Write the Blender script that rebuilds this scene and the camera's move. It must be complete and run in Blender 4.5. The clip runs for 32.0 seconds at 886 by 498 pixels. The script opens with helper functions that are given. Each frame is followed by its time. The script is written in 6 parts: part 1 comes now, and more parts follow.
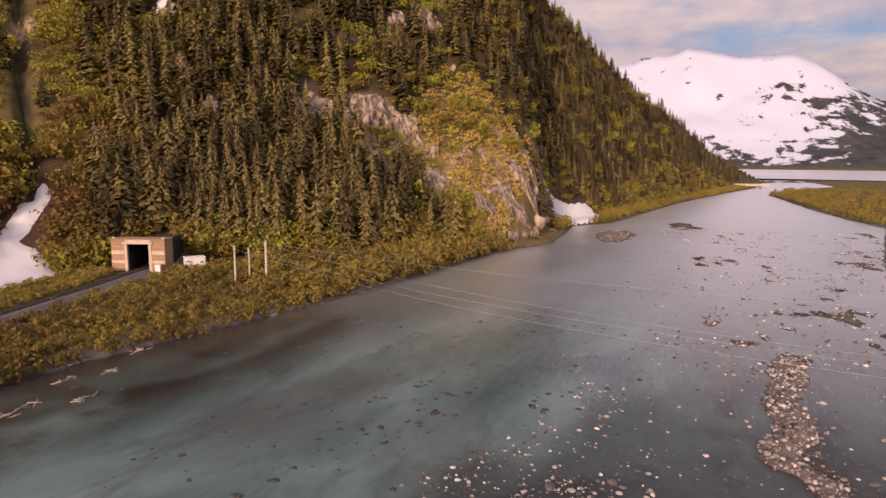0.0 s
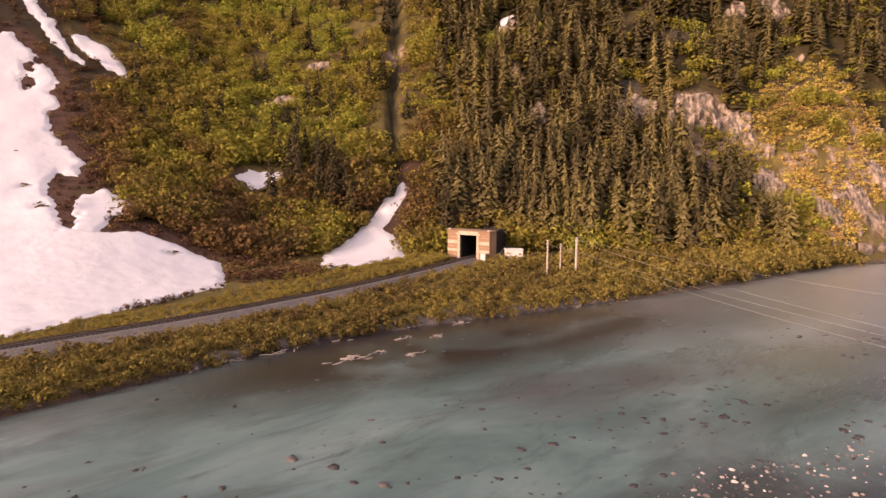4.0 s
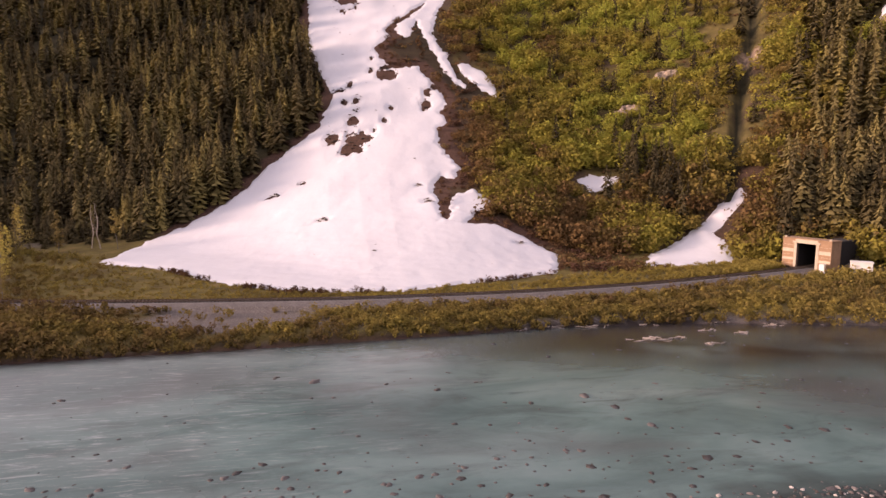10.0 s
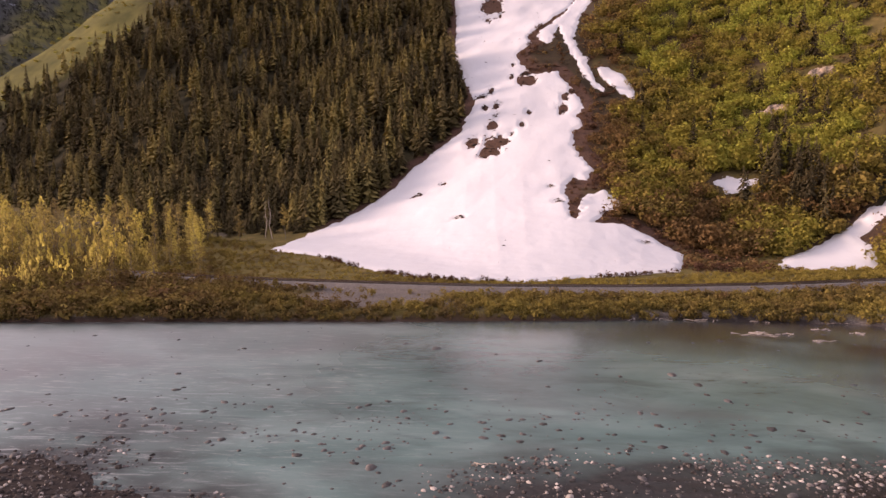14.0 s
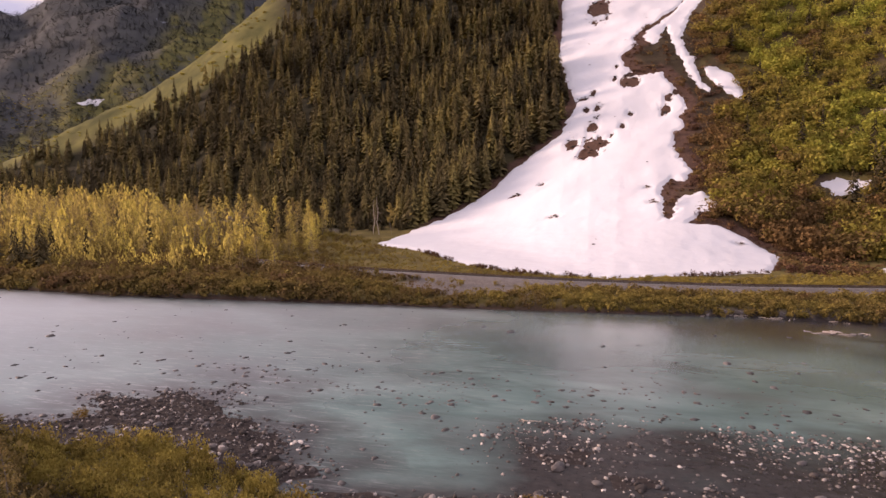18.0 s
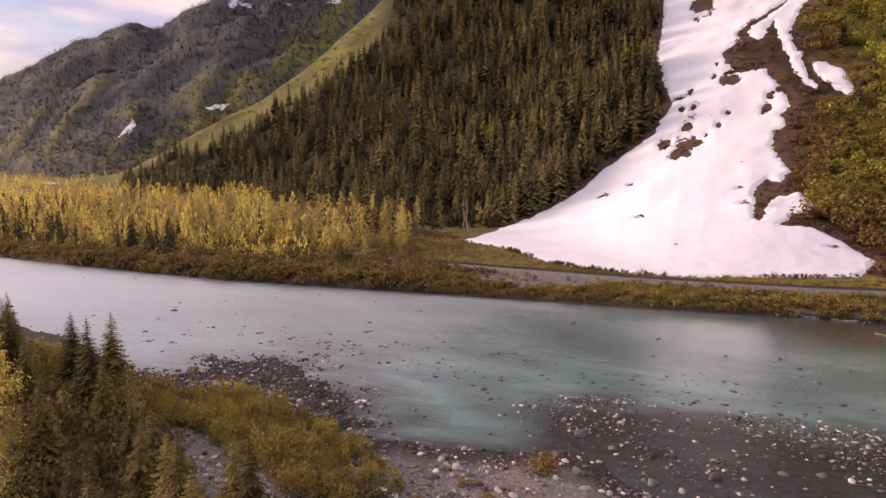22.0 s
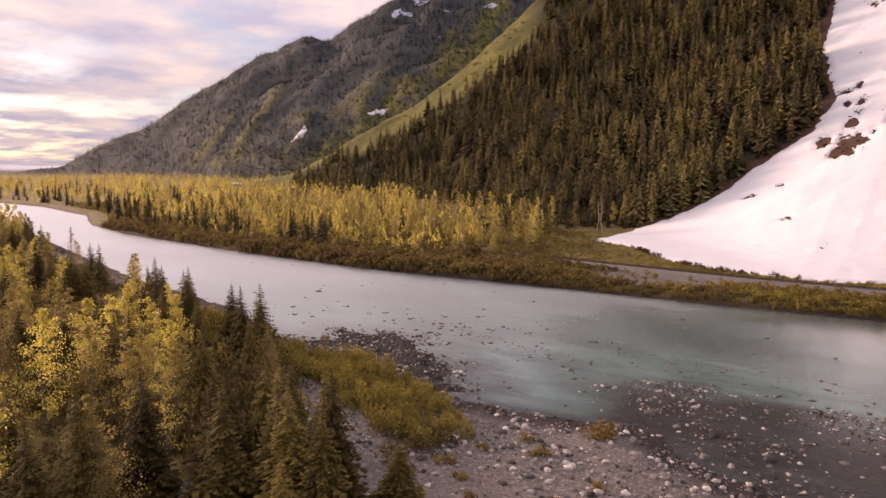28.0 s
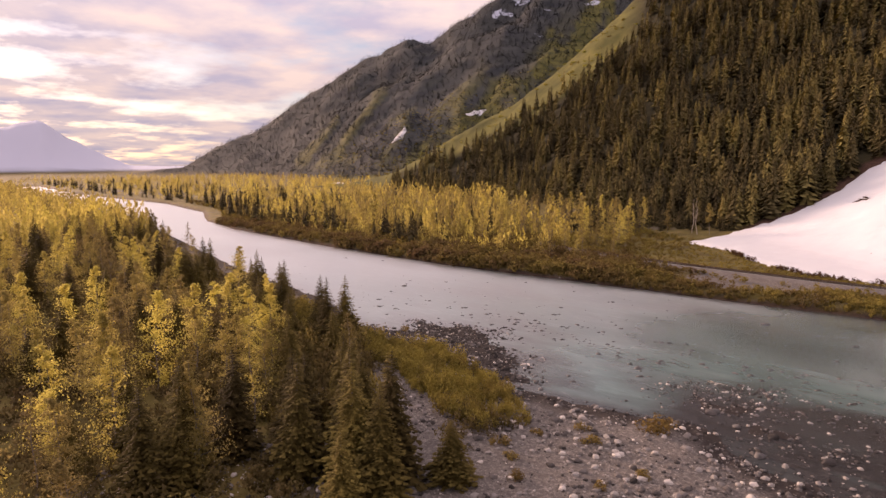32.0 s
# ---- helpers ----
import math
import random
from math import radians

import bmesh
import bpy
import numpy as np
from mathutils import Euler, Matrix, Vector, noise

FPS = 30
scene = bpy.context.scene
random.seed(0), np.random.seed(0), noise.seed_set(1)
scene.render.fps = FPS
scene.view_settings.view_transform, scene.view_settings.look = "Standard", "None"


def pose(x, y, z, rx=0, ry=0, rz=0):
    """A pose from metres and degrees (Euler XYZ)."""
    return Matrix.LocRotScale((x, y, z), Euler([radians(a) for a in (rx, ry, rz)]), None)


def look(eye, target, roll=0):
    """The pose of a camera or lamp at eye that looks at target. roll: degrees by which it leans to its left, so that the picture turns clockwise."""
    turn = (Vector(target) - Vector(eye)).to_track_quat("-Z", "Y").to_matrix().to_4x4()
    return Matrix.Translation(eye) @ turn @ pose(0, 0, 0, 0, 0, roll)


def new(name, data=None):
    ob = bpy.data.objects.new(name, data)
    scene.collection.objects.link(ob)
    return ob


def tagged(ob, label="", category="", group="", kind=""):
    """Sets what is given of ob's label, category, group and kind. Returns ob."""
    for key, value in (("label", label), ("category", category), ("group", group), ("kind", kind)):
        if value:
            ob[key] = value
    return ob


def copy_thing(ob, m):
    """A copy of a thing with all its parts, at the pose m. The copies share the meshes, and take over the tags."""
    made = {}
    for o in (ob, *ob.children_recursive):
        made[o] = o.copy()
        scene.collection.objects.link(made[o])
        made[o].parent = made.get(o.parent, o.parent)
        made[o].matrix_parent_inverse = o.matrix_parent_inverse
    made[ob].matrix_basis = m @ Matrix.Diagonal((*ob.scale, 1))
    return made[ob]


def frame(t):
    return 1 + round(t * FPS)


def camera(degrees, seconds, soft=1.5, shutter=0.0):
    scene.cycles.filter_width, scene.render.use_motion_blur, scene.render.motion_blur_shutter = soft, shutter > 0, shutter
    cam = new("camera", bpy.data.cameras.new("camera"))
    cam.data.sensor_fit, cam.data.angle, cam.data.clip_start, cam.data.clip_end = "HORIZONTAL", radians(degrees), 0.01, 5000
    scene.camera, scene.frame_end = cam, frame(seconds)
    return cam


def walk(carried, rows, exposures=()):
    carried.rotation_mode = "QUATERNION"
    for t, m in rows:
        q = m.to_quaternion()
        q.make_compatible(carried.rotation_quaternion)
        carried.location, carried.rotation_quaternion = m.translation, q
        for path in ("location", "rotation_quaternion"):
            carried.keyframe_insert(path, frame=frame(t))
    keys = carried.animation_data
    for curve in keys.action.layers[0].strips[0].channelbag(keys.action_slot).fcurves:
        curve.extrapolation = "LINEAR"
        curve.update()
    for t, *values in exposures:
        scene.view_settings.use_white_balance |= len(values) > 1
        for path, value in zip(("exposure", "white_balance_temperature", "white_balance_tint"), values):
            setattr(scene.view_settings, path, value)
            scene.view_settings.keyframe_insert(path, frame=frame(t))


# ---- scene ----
# ---- camera ----
cam = camera(69.38, 32.0, soft=1.5, shutter=0.2)


def eye_row(t, x, y, z, yaw, pitch, roll):
    """Yaw to the left of north, pitch upwards, roll as look() leans."""
    return t, pose(x, y, z, 0, 0, yaw) @ pose(0, 0, 0, 90 + pitch, 0, 0) @ pose(0, 0, 0, 0, 0, roll)


WALK = (
    (0.0, -4.00, 28.78, 32.19, -69.33, -7.91, 0.42),
    (1.0, -5.28, 27.20, 32.01, -63.63, -7.88, 0.36),
    (2.0, -5.87, 26.01, 31.70, -56.55, -7.82, 0.33),
    (3.0, -6.31, 24.50, 31.52, -48.76, -7.76, 0.21),
    (4.0, -7.26, 22.33, 31.39, -40.71, -7.69, 0.12),
    (4.5, -7.82, 20.98, 31.47, -36.91, -7.67, 0.13),
    (6.5, -10.25, 14.49, 31.71, -26.96, -7.56, 0.21),
    (7.0, -10.62, 12.82, 31.62, -24.49, -7.49, 0.15),
    (8.0, -11.36, 9.15, 31.61, -19.38, -7.42, 0.12),
    (9.0, -11.66, 5.38, 31.50, -14.71, -7.36, 0.19),
    (10.0, -11.48, 1.49, 31.28, -10.13, -7.26, 0.13),
    (11.0, -11.02, -2.57, 31.16, -5.81, -7.19, 0.10),
    (12.0, -9.98, -6.68, 31.19, -2.15, -7.18, 0.11),
    (13.0, -8.86, -10.56, 31.19, 0.50, -7.15, 0.11),
    (14.0, -7.30, -14.36, 31.04, 2.96, -7.09, 0.15),
    (14.5, -6.45, -16.18, 31.04, 4.22, -7.07, 0.13),
    (16.5, -2.55, -22.56, 30.88, 9.23, -6.99, 0.22),
    (17.0, -1.64, -23.97, 30.97, 10.45, -7.01, 0.19),
    (18.0, 0.36, -26.95, 31.14, 12.97, -7.02, 0.13),
    (19.0, 2.55, -29.72, 30.98, 15.52, -6.99, 0.14),
    (20.0, 5.06, -31.72, 31.12, 17.93, -7.04, 0.16),
    (21.0, 7.69, -33.69, 31.26, 20.09, -7.08, 0.18),
    (22.0, 10.22, -35.40, 31.29, 22.28, -7.08, 0.19),
    (23.0, 12.61, -37.00, 31.15, 24.54, -7.05, 0.18),
    (24.0, 14.91, -38.01, 31.05, 26.87, -7.04, 0.15),
    (25.0, 17.07, -38.97, 30.97, 29.16, -7.03, 0.19),
    (25.5, 17.95, -39.34, 30.88, 30.27, -7.03, 0.21),
    (27.5, 21.51, -40.70, 30.78, 34.76, -7.00, 0.15),
    (28.0, 22.41, -41.01, 30.79, 35.90, -6.99, 0.10),
    (29.0, 24.16, -41.61, 30.86, 38.20, -7.01, 0.15),
    (30.0, 25.72, -42.01, 30.89, 40.49, -7.01, 0.21),
    (31.0, 27.22, -42.30, 30.84, 42.57, -6.97, 0.22),
    (32.0, 28.86, -42.56, 30.90, 44.65, -6.98, 0.15),
)
walk(cam, [eye_row(*row) for row in WALK], exposures=((0.0, 0.25, 5850, 33), (2.5, 0.70, 6150, 36), (5.0, 0.72, 6050, 35), (12.0, 0.62, 5650, 33), (20.0, 0.75, 5650, 32), (26.0, 0.73, 5800, 32), (32.0, 0.69, 6050, 33)))

# ---- sky, sun, exposure ----
SUN_BEARING, SUN_UP = 90.0, 12.0


def make_world():
    world = bpy.data.worlds.new("sky")
    scene.world = world
    world.use_nodes = True
    nt = world.node_tree
    nt.nodes.clear()
    out = nt.nodes.new("ShaderNodeOutputWorld")
    sky = nt.nodes.new("ShaderNodeTexSky")
    sky.sky_type, sky.sun_disc = "NISHITA", False
    sky.sun_elevation, sky.sun_rotation = radians(SUN_UP), radians(-SUN_BEARING)
    sky.altitude, sky.air_density, sky.dust_density, sky.ozone_density = 50, 1.0, 0.9, 1.0
    clear = nt.nodes.new("ShaderNodeBackground")
    clear.inputs["Strength"].default_value = 0.065
    nt.links.new(sky.outputs[0], clear.inputs["Color"])
    # broken cloud, in long banks near the horizon
    co = nt.nodes.new("ShaderNodeTexCoord")
    sep = nt.nodes.new("ShaderNodeSeparateXYZ")
    nt.links.new(co.outputs["Generated"], sep.inputs[0])
    up = nt.nodes.new("ShaderNodeMath")
    up.operation = "ADD"
    up.inputs[1].default_value = 0.12
    nt.links.new(sep.outputs["Z"], up.inputs[0])
    flat = nt.nodes.new("ShaderNodeVectorMath")
    flat.operation = "DIVIDE"
    comb = nt.nodes.new("ShaderNodeCombineXYZ")
    for k in range(3):
        nt.links.new(up.outputs[0], comb.inputs[k])
    nt.links.new(co.outputs["Generated"], flat.inputs[0])
    nt.links.new(comb.outputs[0], flat.inputs[1])
    shift = nt.nodes.new("ShaderNodeVectorMath")
    shift.inputs[1].default_value = (3.7, 1.2, 0.0)
    nt.links.new(flat.outputs[0], shift.inputs[0])
    flat = shift
    tex = nt.nodes.new("ShaderNodeTexNoise")
    tex.inputs["Scale"].default_value, tex.inputs["Detail"].default_value, tex.inputs["Roughness"].default_value = 1.5, 7, 0.55
    nt.links.new(flat.outputs[0], tex.inputs["Vector"])
    ramp = nt.nodes.new("ShaderNodeValToRGB")
    ramp.color_ramp.elements[0].position, ramp.color_ramp.elements[1].position = 0.32, 0.52
    nt.links.new(tex.outputs["Fac"], ramp.inputs[0])
    tex2 = nt.nodes.new("ShaderNodeTexNoise")
    tex2.inputs["Scale"].default_value, tex2.inputs["Detail"].default_value = 2.6, 6
    nt.links.new(flat.outputs[0], tex2.inputs["Vector"])
    tint = nt.nodes.new("ShaderNodeValToRGB")
    cr = tint.color_ramp
    cr.elements[0].position, cr.elements[0].color = 0.34, (0.59, 0.545, 0.545, 1)
    cr.elements[1].position, cr.elements[1].color = 0.66, (1.0, 0.81, 0.60, 1)
    nt.links.new(tex2.outputs["Fac"], tint.inputs[0])
    # the cloud thins and brightens round the hidden sun
    sun_way = nt.nodes.new("ShaderNodeVectorMath")
    sun_way.operation = "DOT_PRODUCT"
    b, e = radians(SUN_BEARING), radians(SUN_UP)
    sun_way.inputs[1].default_value = (-math.sin(b) * math.cos(e), math.cos(b) * math.cos(e), math.sin(e))
    nt.links.new(co.outputs["Generated"], sun_way.inputs[0])
    near = nt.nodes.new("ShaderNodeMapRange")
    near.inputs["From Min"].default_value, near.inputs["From Max"].default_value = 0.55, 1.0
    near.inputs["To Min"].default_value, near.inputs["To Max"].default_value = 0.0, 0.02
    nt.links.new(sun_way.outputs["Value"], near.inputs["Value"])
    cloud = nt.nodes.new("ShaderNodeBackground")
    nt.links.new(tint.outputs[0], cloud.inputs["Color"])
    # an overcast sky is dimmer at the horizon than overhead
    dome = nt.nodes.new("ShaderNodeMapRange")
    dome.inputs["From Min"].default_value, dome.inputs["From Max"].default_value = 0.0, 1.0
    dome.inputs["To Min"].default_value, dome.inputs["To Max"].default_value = 0.45, 1.40
    nt.links.new(sep.outputs["Z"], dome.inputs["Value"])
    both = nt.nodes.new("ShaderNodeMath")
    both.operation = "ADD"
    nt.links.new(dome.outputs[0], both.inputs[0])
    nt.links.new(near.outputs[0], both.inputs[1])
    nt.links.new(both.outputs[0], cloud.inputs["Strength"])
    mix = nt.nodes.new("ShaderNodeMixShader")
    nt.links.new(ramp.outputs[0], mix.inputs[0])
    nt.links.new(clear.outputs[0], mix.inputs[1])
    nt.links.new(cloud.outputs[0], mix.inputs[2])
    nt.links.new(mix.outputs[0], out.inputs["Surface"])


make_world()
sun = new("sun", bpy.data.lights.new("sun", "SUN"))
sun.data.energy, sun.data.angle, sun.data.color = 5.0, radians(15.0), (1.0, 0.70, 0.42)
_b, _e = radians(SUN_BEARING), radians(SUN_UP)
sun.matrix_world = look((-300 * math.sin(_b), 300 * math.cos(_b), 300 * math.tan(_e)), (0, 0, 0))

# ---- materials ----
class Nodes:
    """A short hand for node materials."""

    def __init__(self, name):
        self.mat = bpy.data.materials.new(name)
        self.mat.use_nodes = True
        self.nt = self.mat.node_tree
        self.bsdf = self.nt.nodes["Principled BSDF"]
        self.co = self.nt.nodes.new("ShaderNodeTexCoord")

    def link(self, a, b):
        self.nt.links.new(a, b)

    def noise(self, scale, detail=4, rough=0.55, stretch=(1, 1, 1), warp=0.0):
        m = self.nt.nodes.new("ShaderNodeMapping")
        m.inputs["Scale"].default_value = stretch
        self.link(self.co.outputs["Object"], m.inputs[0])
        n = self.nt.nodes.new("ShaderNodeTexNoise")
        n.inputs["Scale"].default_value, n.inputs["Detail"].default_value = scale, detail
        n.inputs["Roughness"].default_value, n.inputs["Distortion"].default_value = rough, warp
        self.link(m.outputs[0], n.inputs["Vector"])
        return n.outputs["Fac"]

    def ramp(self, fac, *stops):
        r = self.nt.nodes.new("ShaderNodeValToRGB")
        e = r.color_ramp.elements
        for k, (p, c) in enumerate(stops):
            el = e[k] if k < 2 else e.new(p)
            el.position, el.color = p, (*c, 1) if len(c) == 3 else c
        self.link(fac, r.inputs[0])
        return r.outputs[0]

    def mix(self, fac, a, b, mode="MIX"):
        m = self.nt.nodes.new("ShaderNodeMix")
        m.data_type, m.blend_type = "RGBA", mode
        for sock, v in ((m.inputs[0], fac), (m.inputs[6], a), (m.inputs[7], b)):
            if isinstance(v, (int, float)):
                sock.default_value = v
            elif isinstance(v, tuple):
                sock.default_value = (*v, 1)
            else:
                self.link(v, sock)
        return m.outputs[2]

    def attr(self, name):
        a = self.nt.nodes.new("ShaderNodeAttribute")
        a.attribute_name = name
        return a.outputs["Fac"]

    def random(self):
        return self.nt.nodes.new("ShaderNodeObjectInfo").outputs["Random"]

    def island(self):
        return self.nt.nodes.new("ShaderNodeNewGeometry").outputs["Random Per Island"]

    def bump(self, fac, strength, distance, before=None):
        b = self.nt.nodes.new("ShaderNodeBump")
        b.inputs["Strength"].default_value, b.inputs["Distance"].default_value = strength, distance
        self.link(fac, b.inputs["Height"])
        if before:
            self.link(before, b.inputs["Normal"])
        return b.outputs[0]

    def done(self, color, rough=0.8, normal=None, metal=0.0, spec=None):
        for key, v in (("Base Color", color), ("Roughness", rough), ("Normal", normal), ("Metallic", metal), ("Specular IOR Level", spec)):
            if v is None:
                continue
            sock = self.bsdf.inputs[key]
            if isinstance(v, (int, float)):
                sock.default_value = v
            elif isinstance(v, tuple):
                sock.default_value = (*v, 1)
            else:
                self.link(v, sock)
        return self.mat


def leafy(name, dark, mid, light, trans=0.0, who="attr", vary=0.38):
    n = Nodes(name)
    f = n.attr("tint") if who == "attr" else n.random()
    a = n.ramp(f, (0.0, dark), (0.5, mid), (1.0, light))
    f2 = n.nt.nodes.new("ShaderNodeMapRange")
    f2.inputs["To Min"].default_value, f2.inputs["To Max"].default_value = 1 - vary, 1 + vary
    n.link(n.island(), f2.inputs["Value"])
    v = n.nt.nodes.new("ShaderNodeVectorMath")
    v.operation = "SCALE"
    n.link(a, v.inputs[0])
    n.link(f2.outputs[0], v.inputs["Scale"])
    mat = n.done(v.outputs[0], 0.8, spec=0.04)
    if trans:
        t = n.nt.nodes.new("ShaderNodeBsdfTranslucent")
        n.link(v.outputs[0], t.inputs["Color"])
        m = n.nt.nodes.new("ShaderNodeMixShader")
        m.inputs[0].default_value = trans
        out = n.nt.nodes["Material Output"]
        n.link(n.bsdf.outputs[0], m.inputs[1])
        n.link(t.outputs[0], m.inputs[2])
        n.link(m.outputs[0], out.inputs["Surface"])
    return mat


def plain(name, a, b, scale, rough=0.8, bump=0.3, dist=0.02, detail=5, metal=0.0):
    n = Nodes(name)
    f = n.noise(scale, detail)
    c = n.mix(n.noise(scale * 0.13, 3), n.ramp(f, (0.3, a), (0.7, b)), tuple(0.75 * v for v in a))
    return n.done(c, rough, n.bump(f, bump, dist), metal)


def ground_material():
    n = Nodes("valley_ground")
    fine, mid, wide = n.noise(1.3, 6, 0.65), n.noise(0.16, 5, 0.6), n.noise(0.02, 4)
    gravel = n.ramp(n.noise(2.6, 6, 0.75), (0.3, (0.055, 0.048, 0.043)), (0.5, (0.145, 0.128, 0.115)), (0.7, (0.36, 0.32, 0.285)))
    gravel = n.mix(n.ramp(n.noise(7.5, 4, 0.7), (0.42, (0, 0, 0)), (0.6, (0.75, 0.75, 0.75))), gravel, (0.085, 0.074, 0.066))
    grass = n.ramp(mid, (0.3, (0.075, 0.058, 0.024)), (0.55, (0.13, 0.105, 0.032)), (0.75, (0.2, 0.14, 0.06)))
    soil = n.ramp(fine, (0.3, (0.038, 0.025, 0.02)), (0.7, (0.12, 0.07, 0.048)))
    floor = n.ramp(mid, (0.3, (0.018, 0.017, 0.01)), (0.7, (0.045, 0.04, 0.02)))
    rock = n.ramp(n.noise(0.35, 8, 0.7, (1, 1, 0.5)), (0.32, (0.07, 0.055, 0.05)), (0.5, (0.26, 0.19, 0.13)), (0.7, (0.52, 0.4, 0.28)))
    lift = n.nt.nodes.new("ShaderNodeMath")
    lift.operation, lift.inputs[1].default_value = "MULTIPLY_ADD", 0.9
    n.link(n.noise(0.011, 10, 0.7), lift.inputs[0])
    n.link(n.attr("snow_peak"), lift.inputs[2])
    cover = n.ramp(lift.outputs[0], (0.93, (0, 0, 0)), (0.96, (1, 1, 1)))
    gravel = n.mix(n.attr("wet"), gravel, n.mix(0.84, gravel, (0.02, 0.0155, 0.014)))
    c = n.mix(n.attr("grass"), gravel, grass)
    c = n.mix(n.attr("soil"), c, soil)
    # this mask also holds the shade painted into the creases
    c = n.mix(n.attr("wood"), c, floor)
    c = n.mix(n.attr("rock"), c, rock)
    meadow = n.ramp(n.noise(0.03, 6, 0.6), (0.35, (0.062, 0.063, 0.02)), (0.65, (0.14, 0.13, 0.037)))
    # distance haze is put into the bluish ground colour of the far hills
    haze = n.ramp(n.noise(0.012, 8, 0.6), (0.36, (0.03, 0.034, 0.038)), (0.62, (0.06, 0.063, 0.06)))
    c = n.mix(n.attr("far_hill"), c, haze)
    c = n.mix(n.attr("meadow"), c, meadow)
    # pale blue-grey haze painted over the ranges at the valley's end
    c = n.mix(n.attr("range_haze"), c, (0.46, 0.47, 0.56))
    c = n.mix(cover, c, (0.47, 0.505, 0.60))
    h = n.bump(fine, 0.6, 0.12, n.bump(mid, 0.6, 0.9))
    return n.done(c, 0.95, h, spec=0.08)


def water_material():
    n = Nodes("glacial_water")
    streak = n.noise(0.05, 5, 0.6, (0.5, 1.4, 1), 0.6)
    blotch = n.noise(0.028, 4, 0.5, (0.8, 1.5, 1), 0.4)
    deep = n.ramp(streak, (0.3, (0.062, 0.1, 0.096)), (0.5, (0.113, 0.172, 0.164)), (0.72, (0.187, 0.25, 0.242)))
    deep = n.mix(n.ramp(blotch, (0.52, (0, 0, 0)), (0.7, (1, 1, 1))), deep, (0.085, 0.095, 0.095))
    bed = n.ramp(n.noise(0.9, 6, 0.7), (0.35, (0.012, 0.0105, 0.0105)), (0.7, (0.038, 0.032, 0.03)))
    c = n.mix(n.attr("shallow"), deep, bed)
    drift = n.ramp(n.noise(0.22, 6, 0.7, (0.45, 1.5, 1), 0.8), (0.6, (0, 0, 0)), (0.75, (1, 1, 1)))
    c = n.mix(n.mix(0.35, drift, (0, 0, 0)), c, (0.04, 0.05, 0.052))
    smudge = n.ramp(n.noise(0.10, 6, 0.68, (0.6, 1.5, 1), 0.9), (0.5, (0, 0, 0)), (0.68, (0.5, 0.5, 0.5)))
    c = n.mix(smudge, c, (0.05, 0.062, 0.06))
    crest = n.ramp(n.noise(0.8, 6, 0.75, (0.3, 2.0, 1), 0.6), (0.53, (0, 0, 0)), (0.68, (0.8, 0.8, 0.8)))
    c = n.mix(n.mix(n.attr("riffle"), (0, 0, 0), crest), c, (0.42, 0.45, 0.45))
    small = n.noise(1.6, 4, 0.6, (0.7, 1.3, 1), 0.3)
    long = n.noise(0.35, 3, 0.5, (0.5, 1.3, 1), 0.5)
    nb = n.bump(small, 0.3, 0.06, n.bump(long, 0.22, 0.2))
    rough = n.ramp(n.mix(n.attr("riffle"), n.noise(0.02, 4, 0.6), (0.8, 0.8, 0.8)), (0.35, (0.15, 0.15, 0.15)), (0.62, (0.24, 0.24, 0.24)), (0.8, (0.38, 0.38, 0.38)))
    mat = n.done(c, 0.6, nb, spec=0.0)
    # gloss grows towards grazing sight
    gloss = n.nt.nodes.new("ShaderNodeBsdfGlossy")
    n.link(rough, gloss.inputs["Roughness"])
    n.link(nb, gloss.inputs["Normal"])
    face = n.nt.nodes.new("ShaderNodeLayerWeight")
    face.inputs["Blend"].default_value = 0.5
    amount = n.ramp(face.outputs["Facing"], (0.3, (0.02, 0.02, 0.02)), (0.5, (0.035, 0.035, 0.035)), (0.64, (0.10, 0.10, 0.10)), (0.75, (0.43, 0.43, 0.43)), (0.85, (0.78, 0.78, 0.78)), (0.94, (0.93, 0.93, 0.93)))
    both = n.nt.nodes.new("ShaderNodeMixShader")
    n.link(amount, both.inputs[0])
    n.link(n.bsdf.outputs[0], both.inputs[1])
    n.link(gloss.outputs[0], both.inputs[2])
    n.link(both.outputs[0], n.nt.nodes["Material Output"].inputs["Surface"])
    return mat


def snow_material():
    n = Nodes("old_snow")
    f, w = n.noise(0.7, 7, 0.65), n.noise(0.05, 5, 0.6, (1.6, 0.5, 1))
    dirt = n.ramp(n.noise(0.45, 8, 0.75, (1.3, 0.7, 1)), (0.66, (0, 0, 0)), (0.76, (1, 1, 1)))
    c = n.mix(w, (0.64, 0.64, 0.655), (0.52, 0.515, 0.53))
    c = n.mix(n.mix(0.75, dirt, (0, 0, 0), "MULTIPLY"), c, (0.3, 0.22, 0.18))
    return n.done(c, 0.75, n.bump(f, 0.5, 0.12, n.bump(w, 0.5, 0.7)), spec=0.25)


GROUND, WATER, SNOW = ground_material(), water_material(), snow_material()
NEEDLES = leafy("spruce_needles", (0.042, 0.035, 0.019), (0.112, 0.092, 0.04), (0.225, 0.185, 0.06), vary=0.3)
# needle colours for the far mountain, with blue-grey haze painted in
NEEDLES_HAZED = leafy("hazed_needles", (0.034, 0.036, 0.038), (0.055, 0.055, 0.051), (0.085, 0.082, 0.066), vary=0.15)
NEEDLES_NEAR = leafy("near_spruce_needles", (0.048, 0.036, 0.013), (0.092, 0.07, 0.02), (0.155, 0.118, 0.03), who="object", vary=0.25)
SHRUB = leafy("hillside_leaves", (0.14, 0.088, 0.036), (0.245, 0.212, 0.034), (0.285, 0.305, 0.04), 0.32, vary=0.3)
